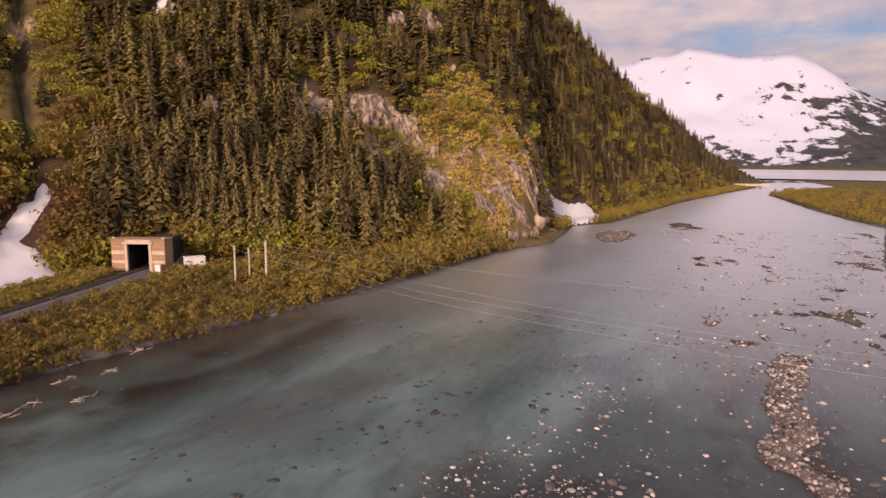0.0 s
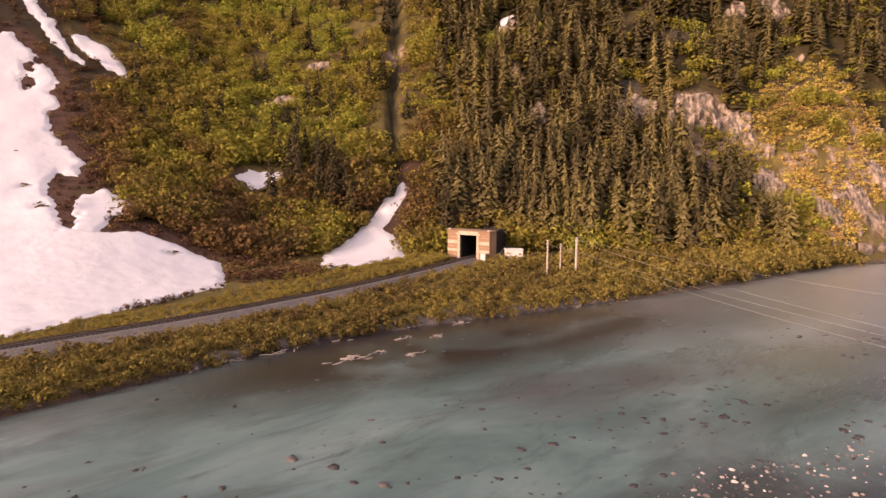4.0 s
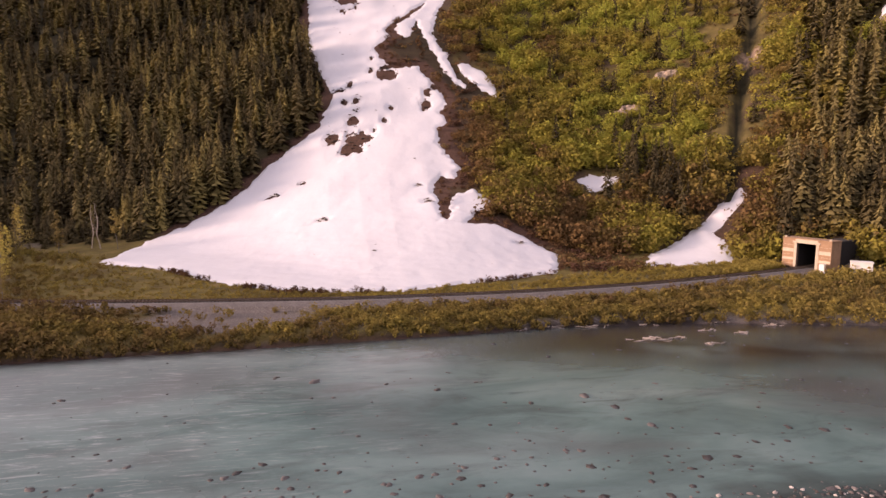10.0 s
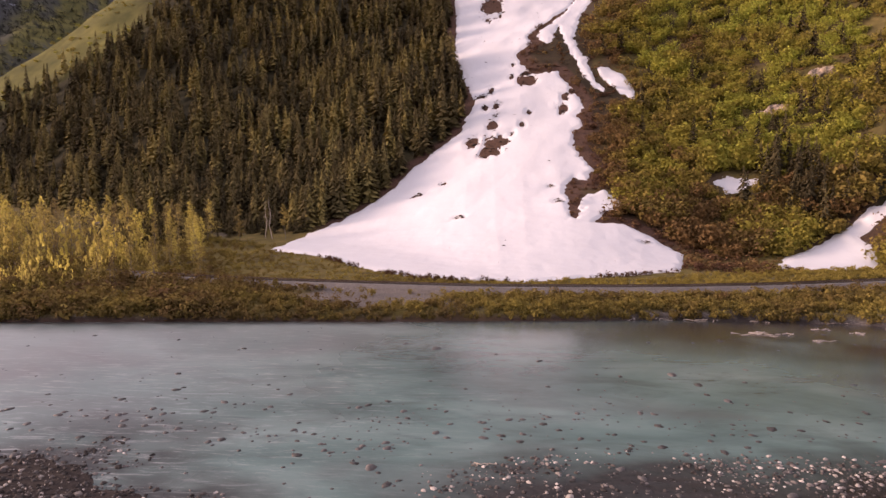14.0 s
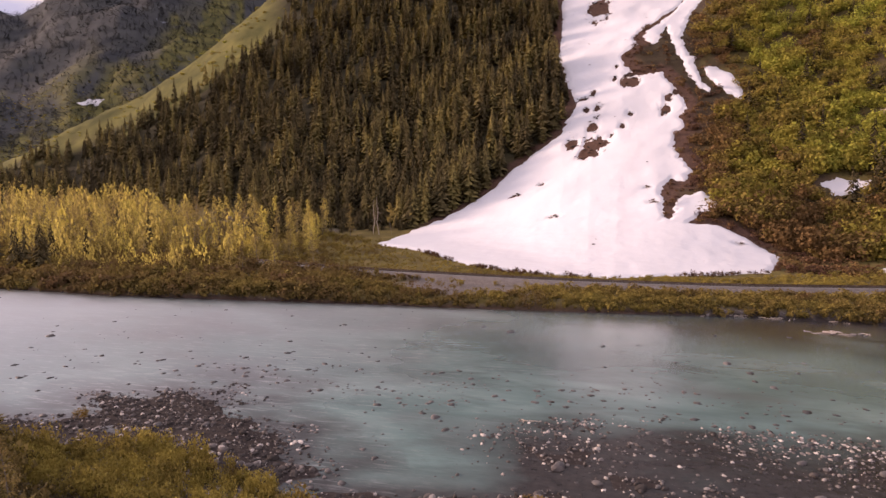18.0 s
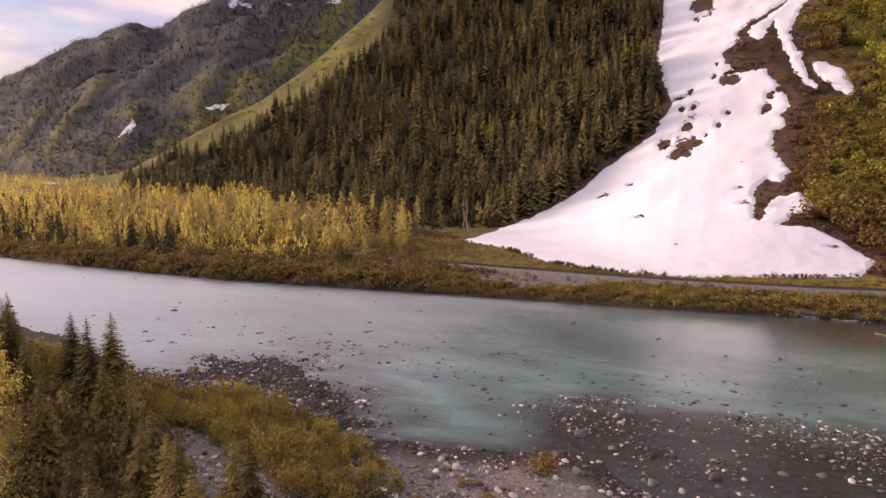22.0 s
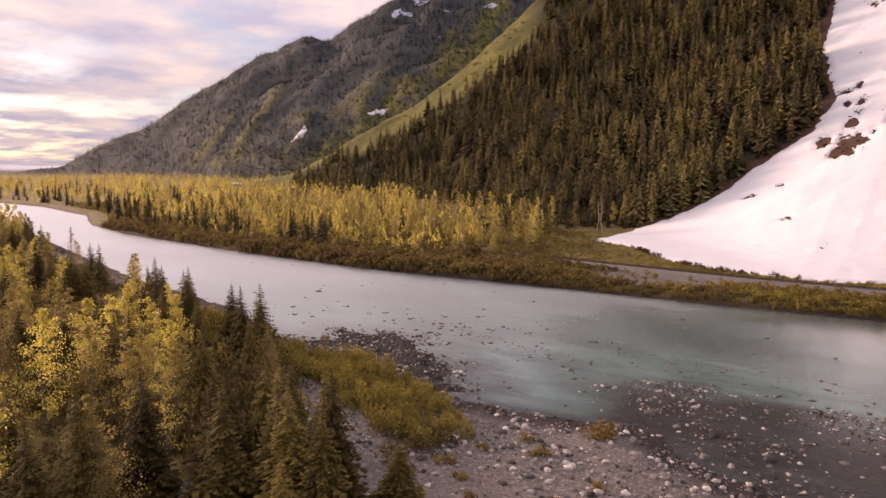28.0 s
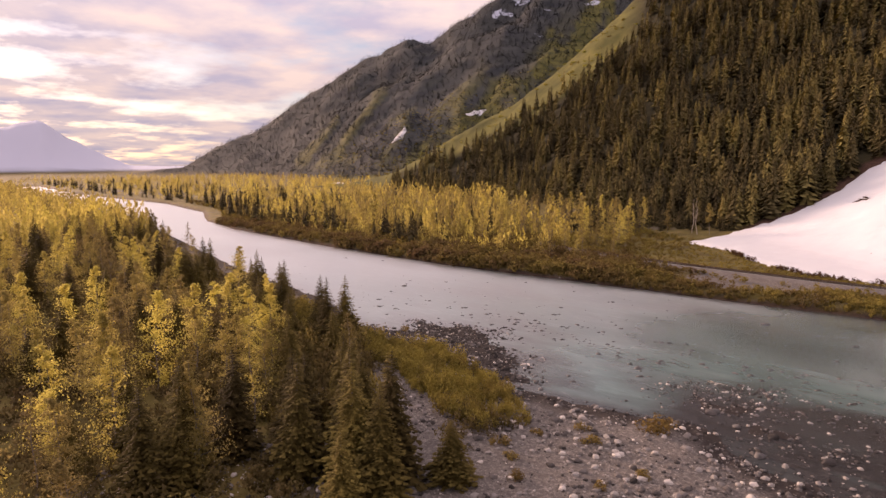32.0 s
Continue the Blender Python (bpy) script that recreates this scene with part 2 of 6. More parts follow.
WILLOW = leafy("bank_willow_leaves", (0.115, 0.074, 0.036), (0.172, 0.132, 0.037), (0.275, 0.222, 0.048), 0.3, vary=0.25)
POPLAR = leafy("spring_poplar_leaves", (0.145, 0.11, 0.055), (0.315, 0.255, 0.08), (0.6, 0.52, 0.11), 0.6, who="object", vary=0.28)
POPLAR_FAR = leafy("far_poplar_leaves", (0.2, 0.158, 0.058), (0.36, 0.295, 0.078), (0.51, 0.435, 0.09), 0.58, vary=0.18)
THICKET = leafy("thicket_leaves", (0.075, 0.056, 0.028), (0.128, 0.098, 0.038), (0.21, 0.165, 0.046), 0.3)
BARK = plain("grey_bark", (0.13, 0.11, 0.09), (0.3, 0.27, 0.23), 3.0, 0.9, 0.5, 0.03)
STONE = plain("river_stone", (0.045, 0.042, 0.041), (0.17, 0.155, 0.148), 1.5, 0.75, 0.4, 0.03)
BALLAST = plain("ballast", (0.10, 0.09, 0.083), (0.27, 0.24, 0.22), 5.0, 0.95, 0.8, 0.06)
OILED = plain("oiled_ballast", (0.05, 0.042, 0.036), (0.13, 0.11, 0.095), 4.0, 0.9, 0.8, 0.06)
STEEL = plain("rail_steel", (0.10, 0.07, 0.05), (0.22, 0.15, 0.11), 6.0, 0.5, 0.1, 0.005, metal=0.6)
SLEEPER = plain("tarred_timber", (0.03, 0.025, 0.02), (0.08, 0.065, 0.05), 4.0, 0.9, 0.4, 0.01)

# ---- builders ----
def arrays(name, verts, faces, material, attrs=None, smooth=False, floats=None):
    """A mesh from arrays: faces of one length (triangles or quads)."""
    me = bpy.data.meshes.new(name)
    verts, faces = np.asarray(verts, np.float32), np.asarray(faces, np.int32)
    n, k = faces.shape
    me.vertices.add(len(verts))
    me.vertices.foreach_set("co", verts.ravel())
    me.loops.add(n * k)
    me.loops.foreach_set("vertex_index", faces.ravel())
    me.polygons.add(n)
    me.polygons.foreach_set("loop_start", np.arange(0, n * k, k, dtype=np.int32))
    me.polygons.foreach_set("use_smooth", np.full(n, smooth))
    for key, values in (attrs or {}).items():
        me.attributes.new(key, "FLOAT", "POINT").data.foreach_set("value", np.asarray(values, np.float32))
    me.materials.append(material)
    me.update(calc_edges=True)
    return me


def part(name, data, material=None, parent=None, label=""):
    """One mesh object, from a mesh or a bmesh, under a thing or a part."""
    if isinstance(data, bmesh.types.BMesh):
        me = bpy.data.meshes.new(name)
        data.to_mesh(me)
        data.free()
        me.materials.append(material)
        data = me
    ob = new(name, data)
    ob.parent = parent
    return tagged(ob, label)


def box(bm, size, at=(0, 0, 0), bevel=0.0):
    made = bmesh.ops.create_cube(bm, size=1, matrix=Matrix.Translation(at) @ Matrix.Diagonal((*size, 1)))
    if bevel:
        edges = list({e for v in made["verts"] for e in v.link_edges})
        bmesh.ops.bevel(bm, geom=edges, offset=bevel, segments=1, affect="EDGES")
    return bm


def tube(points, radii, sides=6):
    """Verts and quads of a tapered tube along points."""
    pts = np.array(points, float)
    verts, faces = [], []
    for k, p in enumerate(pts):
        way = pts[min(k + 1, len(pts) - 1)] - pts[max(k - 1, 0)]
        way = way / (np.linalg.norm(way) + 1e-9)
        a = np.cross(way, (0.31, 0.87, 0.39) if abs(way[1]) < 0.8 else (1, 0, 0))
        a /= np.linalg.norm(a)
        b = np.cross(way, a)
        for j in range(sides):
            t = 2 * math.pi * j / sides
            verts.append(p + radii[k] * (math.cos(t) * a + math.sin(t) * b))
        if k:
            for j in range(sides):
                o, q = (k - 1) * sides, (j + 1) % sides
                faces.append((o + j, o + q, o + sides + q, o + sides + j))
    return np.array(verts), np.array(faces)


def joined(pieces):
    verts, faces, n = [], [], 0
    for v, f in pieces:
        verts.append(v)
        faces.append(np.asarray(f) + n)
        n += len(v)
    return np.concatenate(verts), np.concatenate(faces)


def strew(templates, places, sizes, widths, turns, tints, rng):
    """Many copies of light templates in one pair of arrays, each with its tint."""
    which = rng.integers(0, len(templates), len(places))
    allv, allf, allt, n = [], [], [], 0
    for k, (v, f) in enumerate(templates):
        m = which == k
        if not m.any():
            continue
        c, s = np.cos(turns[m])[:, None], np.sin(turns[m])[:, None]
        w, h = widths[m][:, None], sizes[m][:, None]
        out = np.stack([(v[:, 0] * c - v[:, 1] * s) * w, (v[:, 0] * s + v[:, 1] * c) * w, v[:, 2] * h], -1) + places[m][:, None, :]
        cnt = len(out)
        allv.append(out.reshape(-1, 3))
        allf.append((f[None] + (np.arange(cnt) * len(v))[:, None, None] + n).reshape(-1, f.shape[1]))
        allt.append(np.repeat(tints[m], len(v)))
        n += cnt * len(v)
    return np.concatenate(allv), np.concatenate(allf), np.concatenate(allt)


def inside(x, y, outline):
    """Whether points lie within an outline of the plan."""
    hit = np.zeros(np.shape(x), bool)
    o = np.array(outline, float)
    for (ax, ay), (bx, by) in zip(o, np.roll(o, -1, 0)):
        with np.errstate(divide="ignore", invalid="ignore"):
            hit ^= ((ay > y) != (by > y)) & (x < (bx - ax) * (y - ay) / (by - ay) + ax)
    return hit


def edge_distance(x, y, outline):
    """Distance from an outline, plus inside it."""
    o = np.array(outline, float)
    d = np.full(np.shape(x), 1e9)
    for a, b in zip(o, np.roll(o, -1, 0)):
        w = b - a
        t = np.clip(((x - a[0]) * w[0] + (y - a[1]) * w[1]) / (w @ w + 1e-9), 0, 1)
        d = np.minimum(d, np.hypot(x - a[0] - t * w[0], y - a[1] - t * w[1]))
    return np.where(inside(x, y, outline), d, -d)


def bough_conifer(seed, count=180):
    """A light spruce of unit height and unit half width: many drooping boughs round a hidden stem."""
    g = np.random.default_rng(seed)
    t = np.concatenate([(np.arange(count - 4) + g.uniform(0, 1, count - 4)) / (count - 4) * 0.95, [0.93, 0.95, 0.96, 0.97]])
    a = g.uniform(0, 2 * math.pi, count)
    r = ((1 - t) ** 0.82 * g.uniform(0.6, 1.12, count) + 0.025)[:, None]
    way, side = np.stack([np.cos(a), np.sin(a), 0 * a], -1), np.stack([-np.sin(a), np.cos(a), 0 * a], -1)
    up = np.array([0, 0, 1.0])
    inner = way * r * 0.08 + up * (t + 0.036 + 0.022 * (1 - t))[:, None]
    w = g.uniform(0.17, 0.32, count)[:, None]
    drop = (t - 0.038 * (1.1 - t) * g.uniform(0.4, 1.6, count))[:, None]
    tip1 = way * r + side * r * w + up * drop
    tip2 = way * r * g.uniform(0.75, 1, count)[:, None] - side * r * w + up * (drop + g.normal(0, 0.008, count)[:, None])
    v = np.stack([inner, tip1, tip2], 1).reshape(-1, 3)
    return v, np.arange(3 * count).reshape(-1, 3)


def leaf_cloud(seed, count, lobes=5, size=0.16, flat=0.8, base=0.0):
    """A shrub of unit size: lobes of loose leaf sprays, with gaps."""
    g = np.random.default_rng(seed)
    cents = np.stack([g.uniform(-0.55, 0.55, lobes), g.uniform(-0.55, 0.55, lobes), g.uniform(0.3, 0.75, lobes) * flat], -1)
    rads = g.uniform(0.28, 0.5, lobes)
    which = g.integers(0, lobes, count)
    d = g.normal(size=(count, 3))
    d /= np.linalg.norm(d, axis=1)[:, None]
    p = cents[which] + d * (rads[which] * g.uniform(0.6, 1.05, count))[:, None]
    p[:, 2] = np.maximum(p[:, 2], base + 0.03)
    return sprays(p, size * g.uniform(0.6, 1.4, count), d, g)


def sprays(p, size, out, g):
    """Triangles at p, turned loosely along out."""
    n = len(p)
    nrm = out + 0.42 * g.normal(size=(n, 3))
    nrm /= np.linalg.norm(nrm, axis=1)[:, None]
    a = np.cross(nrm, g.normal(size=(n, 3)))
    a /= np.linalg.norm(a, axis=1)[:, None]
    b = np.cross(nrm, a)
    s = size[:, None]
    v = np.stack([p + a * s, p - 0.6 * a * s + 0.75 * b * s, p - 0.5 * a * s - 0.8 * b * s], 1).reshape(-1, 3)
    return v, np.arange(3 * n).reshape(-1, 3)

# ---- the lie of the land ----
CX, CY = 0.0, -5.0          # middle of the flight


def lattice(ix, iy, seed):
    h = (ix * 374761393 + iy * 668265263 + seed * 974634777) & 0xFFFFFFFF
    h = ((h ^ (h >> 13)) * 1274126177) & 0xFFFFFFFF
    return ((h ^ (h >> 16)) & 0xFFFF) / 65535.0


def vnoise(x, y, seed=0):
    """Smooth value noise from 0 to 1, for arrays."""
    x, y = np.asarray(x, float), np.asarray(y, float)
    ix, iy = np.floor(x).astype(np.int64), np.floor(y).astype(np.int64)
    fx, fy = x - ix, y - iy
    ux, uy = fx * fx * (3 - 2 * fx), fy * fy * (3 - 2 * fy)
    a, b = lattice(ix, iy, seed), lattice(ix + 1, iy, seed)
    c, d = lattice(ix, iy + 1, seed), lattice(ix + 1, iy + 1, seed)
    return (a * (1 - ux) + b * ux) * (1 - uy) + (c * (1 - ux) + d * ux) * uy


def fbm(x, y, seed=0, octaves=4):
    total, amp, size = 0.0, 0.5, 1.0
    for k in range(octaves):
        total = total + amp * (vnoise(x * size, y * size, seed + k) - 0.5)
        amp, size = amp * 0.5, size * 2.03
    return total


# the two shores, y over x
FAR_SHORE = ((-1400, 290), (-861, 215), (-560, 200), (-430, 172), (-345, 136), (-285, 123), (-187, 113), (-117, 110), (-85, 113), (-31, 116), (0, 119),
             (38, 122), (68, 120), (90, 114), (122, 107), (160, 101), (211, 94), (246, 80), (316, 84), (342, 68), (529, 38), (762, -15), (855, -39), (1000, -70))
NEAR_SHORE = ((-1400, 230), (-860, 165), (-447, 112), (-298, 87), (-152, 53), (-100, 46), (-86, 41), (-72, 36), (-62, 36), (-56, 35), (-48, 35), (-41, 33.5), (-36, 31), (-29, 28), (-22, 28.5), (-13, 29.5), (-8, 30.5), (-3, 33),
              (1, 32), (4, 28), (8, 26), (13, 25), (20, 21), (40, 0), (100, -20), (200, -26), (233, -31), (370, -65), (417, -58), (509, -52), (715, -47), (880, -100), (1000, -160))
RAIL = ((-420, 262), (-300, 216), (-200, 182), (-140, 162), (-78, 145.5), (-49, 141), (-8, 137.3), (32, 138.5), (67, 144), (105, 154.7), (121.5, 160.5), (150, 171))
RAIL_Z = 3.5
# dry bars: middle, half length, half width, crest
BARS = ((82, 15, 24, 2.6, 0.7), (105, 12, 10, 3.0, 0.4), (282, 57, 22, 9, 0.45), (342, 31, 20, 6, 0.2))
# the low stony bar that joins the near beach
LOW_BAR = ((-63, 34), (-64, 45), (-58, 49), (-50, 51), (-43, 48), (-38, 43), (-34, 38), (-31, 33), (-28, 27), (-45, 30))
# bearing to the left of north, foot of the slope, length of its curved toe, steepness, height of the crest
SLOPE = ((-110, 1300, 10, 0.30, 2), (-94, 1150, 10, 0.40, 4), (-92, 900, 10, 0.5, 22), (-89.6, 715, 8, 0.60, 38), (-87, 580, 8, 0.65, 62), (-84, 490, 8, 0.65, 80), (-81, 420, 8, 0.68, 100),
         (-77, 352, 6, 0.72, 140), (-73.5, 330, 6, 0.8, 170), (-70.5, 258, 6, 0.92, 240), (-65, 233, 6, 0.95, 290), (-60, 226, 8, 0.95, 320), (-52, 211, 8, 1.0, 340),
         (-42, 213, 10, 0.85, 360), (-37, 212, 10, 0.85, 360), (-32, 207, 25, 0.75, 350), (-20.7, 200, 50, 0.62, 350), (-11, 160, 110, 0.62, 350), (0, 150, 150, 0.62, 340),
         (10, 205, 110, 0.62, 330), (20, 258, 70, 0.62, 290), (28, 310, 60, 0.58, 205), (31, 340, 60, 0.55, 168), (39, 470, 60, 0.5, 97), (47, 600, 60, 0.45, 40), (52, 760, 60, 0.35, 6), (60, 900, 60, 0.3, 2))
# bearing, foot, crest distance, crest height of the mountain beyond the spur, and of the ranges at the end of the valley
BEYOND = ((10, 1000, 2300, 820), (25, 950, 2300, 720), (39.5, 900, 2300, 625), (42.5, 900, 2350, 555), (45.5, 920, 2400, 505), (48.5, 960, 2450, 478), (51.5, 1050, 2500, 420), (55.5, 1300, 2500, 318),
          (58.5, 1600, 2550, 245), (62.3, 2000, 2600, 152), (67, 2500, 2700, 32), (72, 2700, 2800, 3))
RANGES = ((-180, 3600, 4600, 380), (-125, 3300, 4500, 330), (-112, 3100, 4300, 260), (-104, 3000, 4200, 330), (-102.3, 3000, 4200, 405), (-100, 3000, 4200, 520), (-97, 3000, 4200, 620), (-94, 3000, 4200, 655),
          (-92.5, 3000, 4200, 665), (-89, 3000, 4200, 690), (-84, 3100, 4300, 640), (-60, 3600, 4600, 60), (60, 3800, 4700, 20), (71, 3900, 4750, 38), (73.5, 3900, 4750, 160), (75.4, 3900, 4750, 248),
          (76.8, 3900, 4750, 330), (79, 3900, 4750, 290), (88, 3900, 4750, 420), (110, 3800, 4700, 330), (180, 3600, 4600, 380))


def column(rows, at, n):
    r = np.array(rows, float)
    k = np.argsort(r[:, 0])
    return np.interp(at, r[k, 0], r[k, n])


def bearing(x, y):
    return np.degrees(np.arctan2(-(x - CX), y - CY)), np.hypot(x - CX, y - CY)


def hill_rise(az, r):
    """Height of the near slopes over the plain, and of all slopes."""
    soft = np.where(az > -55, 3.2, 0.8)
    rf, toe, s, zc = (sum(w * column(SLOPE, az + k * soft, n) for k, w in ((-1.6, 0.12), (-0.8, 0.23), (0, 0.3), (0.8, 0.23), (1.6, 0.12))) for n in (1, 2, 3, 4))
    d = np.maximum(r - rf, 0)
    rise = np.where(d < toe, s * d * d / (2 * toe), s * (d - toe / 2))
    over = np.maximum(rise - zc, 0)
    near = np.where(rise < zc, rise, np.maximum(zc - 0.55 * over, -2))
    rf, rc, zc = (column(BEYOND, az, n) for n in (1, 2, 3))
    t = (r - rf) / (rc - rf)
    far = np.where(t < 1, zc * np.clip(t, 0, 1) ** 1.1, zc * np.clip(2 - t, 0, 1))
    far = np.where((az > 10) & (az < 73), far, 0)
    rf, rc, zc = (column(RANGES, az, n) for n in (1, 2, 3))
    t = (r - rf) / (rc - rf)
    end = np.where(t < 1, zc * np.clip(t, 0, 1) ** 1.3, zc * np.clip(3 - 2 * t, 0.6, 1))
    return near, np.maximum(near, np.maximum(far, end))


def rail_off(x, y):
    """Signed distance, roughly, from the track's middle (plus: towards the mountain)."""
    rx, ry = np.array(RAIL, float).T
    here = np.interp(x, rx, ry)
    lean = (np.interp(x + 3, rx, ry) - np.interp(x - 3, rx, ry)) / 6
    return (y - here) / np.sqrt(1 + lean * lean)


def crease_distance(x, y):
    """Distance from the dark crease beside the bluff."""
    ax, ay, bx, by = 282.0, 94.0, 312.0, 158.0
    t = np.clip(((x - ax) * (bx - ax) + (y - ay) * (by - ay)) / ((bx - ax) ** 2 + (by - ay) ** 2), 0, 1.6)
    return np.hypot(x - ax - t * (bx - ax), y - ay - t * (by - ay))


def height(x, y):
    """Height of the ground; the river's level is 0."""
    x, y = np.asarray(x, float), np.asarray(y, float)
    az, r = bearing(x, y)
    near, rise = hill_rise(az, r)
    wob = 2.2 * fbm(x / 9, y / 9, 40, 3) + 2.5 * fbm(x / 40, y / 40, 44, 2)
    fx, fy = np.array(FAR_SHORE, float).T
    nx, ny = np.array(NEAR_SHORE, float).T
    df = y - np.interp(x, fx, fy) + 3.2 + 0.6 * wob * np.clip(1.2 - near / 6, 0.2, 1)
    dn = np.interp(x, nx, ny) - y + 0.5 * wob
    bank = np.where(df > 0, np.minimum(df * 0.75, 1.7 + 0.015 * df), -1.4 * (1 - np.exp(np.minimum(df, 0) / 6)))
    shelf = np.where(dn > 0, np.minimum(dn * 0.085, 0.9 + 0.004 * dn), -1.0 * (1 - np.exp(np.minimum(dn, 0) / 6)))
    # the stony shoal in mid river, the wide shallows towards the lake, and bars that stand dry
    grit = fbm(x / 7, y / 4.5, 7, 4) + 0.7 * fbm(x / 22, y / 12, 9, 3)
    top = np.interp(x, (-14, -4, 10, 30, 50, 70, 90, 330), (49, 55, 56, 56, 53, 46, 42, 62))
    low = np.interp(x, (-14, -8, 0, 8, 40, 85, 330), (46, 40, 30, 18, -10, -30, -70))
    into = np.clip(np.minimum(np.minimum((top - y) / np.interp(x, (40, 90), (5, 22)), (y - low) / 5), (x + 15) / 6), 0, 1) * np.clip((420 - x) / 80, 0, 1)
    shoal = np.where(into > 0, -0.95 + into * (0.80 + 0.62 * grit), -2)
    for cx, cy, rx_, ry_, crest in BARS:
        e = ((x + 9 * fbm(x / 13, y / 9, 12, 3) - cx) / rx_) ** 2 + ((y + 7 * fbm(x / 9, y / 7, 14, 4) - cy) / ry_) ** 2
        shoal = np.maximum(shoal, np.where(e < 4, crest * (1 - e) + 0.35 * grit - 0.05, -2))
    bar = edge_distance(x, y, LOW_BAR)
    shoal = np.maximum(shoal, np.where(bar > -13, np.clip(bar / 9, -1.6, 0.6) * 0.42 - 0.04 + 0.6 * grit, -2))
    shelf = np.maximum(shelf, shoal)
    z = np.maximum(bank, shelf)
    z = np.where(df > -1, np.maximum(z, bank), z)
    # railway bank
    off = rail_off(x, y)
    form = np.clip((5.2 - np.abs(off)) / 3.2, 0, 1) * np.where(x < 160, 1, 0) * np.where(x > -430, 1, 0)
    z = np.where(df > 0, z + np.maximum(RAIL_Z - 0.35 - z, 0) * form, z)
    rough = np.clip(rise / 25, 0, 1)
    z = z + rise + rough * (9 * fbm(x / 55, y / 55, 11, 4) + np.clip(rise / 300, 0, 1) * (60 + 60 * np.clip(r / 3000, 0, 1)) * fbm(x / 260, y / 260, 21, 4))
    # ribs and gullies of the far mountain
    z = z + np.clip((r - 950) / 250, 0, 1) * np.clip(rise / 120, 0, 1) * np.where((az > 20) & (az < 72), 1, 0) * 60 * fbm(az / 2.9 + r / 420 + 2.2 * fbm(x / 420, y / 420, 51, 3), r / 700, 52, 5)
    # two creases in the mountainside
    line = np.interp(r, (240, 250, 347, 450, 600), (-31.0, -31.2, -32.9, -34, -35))
    z = z - 4.5 * np.exp(-((az - line) / 0.42) ** 2) * np.clip((near - 14) / 10, 0, 1)
    z = z - 3.5 * np.exp(-(crease_distance(x + 9 * fbm(x / 14, y / 14, 35, 3), y) / 3.6) ** 2) * np.clip((near - 3) / 10, 0, 1)
    z = z + np.where((df > 2) | (dn > 0), 0.35 * fbm(x / 4, y / 4, 31, 3), 0)
    return z
# ---- land and water ----
FAN = ((-79, 203), (-76, 243), (-56, 262), (-45, 274), (-36, 286), (-23, 295), (-15, 300), (-13, 309), (-9, 317), (-8, 323), (-13, 341), (-18, 363), (-21, 372), (-21, 406), (-23, 441), (-22, 520), (60, 520), (56, 424),
       (50, 412), (42, 402), (29, 387), (22, 377), (24, 368), (21, 366), (15, 359), (17, 346), (21, 338), (25, 335), (35, 336), (40, 321), (42, 312), (43, 302), (40, 298), (41, 289), (37, 284), (35, 274), (37, 266), (41, 255),
       (37, 247), (32, 250), (27, 242), (27, 226), (26, 213), (31, 211), (43, 209), (51, 202), (58, 189), (51, 168), (29, 159), (7, 150), (-8, 150), (-23, 154), (-40, 167), (-58, 190), (-71, 197))
# bare spots in the fan: middle, half width, half length uphill
FAN_HOLES = ((2, 424, 7, 12), (1, 284, 4.6, 7), (-3, 280, 3, 4), (-9, 289, 2.6, 3.4), (0, 298, 2.4, 3.6), (19, 332, 4.2, 4.5), (20, 338, 3, 2.5), (2, 314, 2.0, 2.6), (-3, 314, 1.2, 2.0), (2, 305, 1.4, 2.2), (-5, 325, 2.6, 1.8), (0, 328, 1.4, 3.0), (36, 313, 1.7, 2.6),
             (34, 304, 2.1, 3.4), (18, 304, 1.1, 1.4), (40, 317, 1.0, 1.6), (11, 338, 0.9, 1.2), (12, 349, 0.8, 1.4), (-22, 264, 1.2, 0.8), (-33, 260, 1.6, 0.7), (-14, 227, 1.7, 0.8), (48, 196, 0.8, 0.8), (9, 290, 0.6, 1), (14, 296, 0.7, 1.2), (22, 244, 1.0, 0.8), (24, 228, 1.6, 1.2))
NUB = ((32, 230), (35, 233), (42, 237), (46, 227), (45, 219), (39, 219), (37, 214), (33, 207), (27, 209), (30, 219))
STRIP = ((56, 425), (66, 420), (58, 402), (52, 386), (48, 369), (48, 355), (53, 345), (51, 341), (54, 323), (57, 312), (51, 319), (47, 335), (44, 350), (42, 364), (41, 385), (35, 367), (31, 365), (27, 377), (37, 390), (48, 408))
SIDE = ((56, 337), (61, 337), (68, 331), (70, 316), (69, 304), (63, 310), (60, 318), (56, 328))
# dark shallows over the stony shoal
SHOAL = ((-12, 30), (-14, 44), (-10, 50), (-2, 53), (8, 52), (17, 52), (24, 52), (29, 57), (38, 57), (50, 53), (60, 51), (72, 43), (90, 36), (120, 10), (95, -25), (45, -14), (16, 10), (2, 19), (-5, 25), (-10, 27))
TONGUE = ((80, 175), (90, 190), (109, 198), (121, 202), (131, 205), (130, 200), (121, 196), (114, 194), (115, 186), (110, 175), (92, 171))
PATCH = ((83, 239), (92, 240), (100, 235), (93, 231), (86, 231))
HIGH_PATCH = ((211, 237), (219, 243), (225, 239), (217, 236), (213, 231))
COVE = ((292, 94), (305, 96), (333, 90), (351, 80), (360, 72), (352, 68), (335, 72), (319, 79), (309, 88))
SPUR_PATCH = ((-896, 955), (-892, 990), (-876, 1006), (-868, 975), (-884, 958))
GULLY_PATCH = ((-966, 812), (-978, 840), (-994, 874), (-972, 862), (-950, 830))
LOW_PATCH = ((-905, 620), (-918, 634), (-900, 646), (-880, 634))


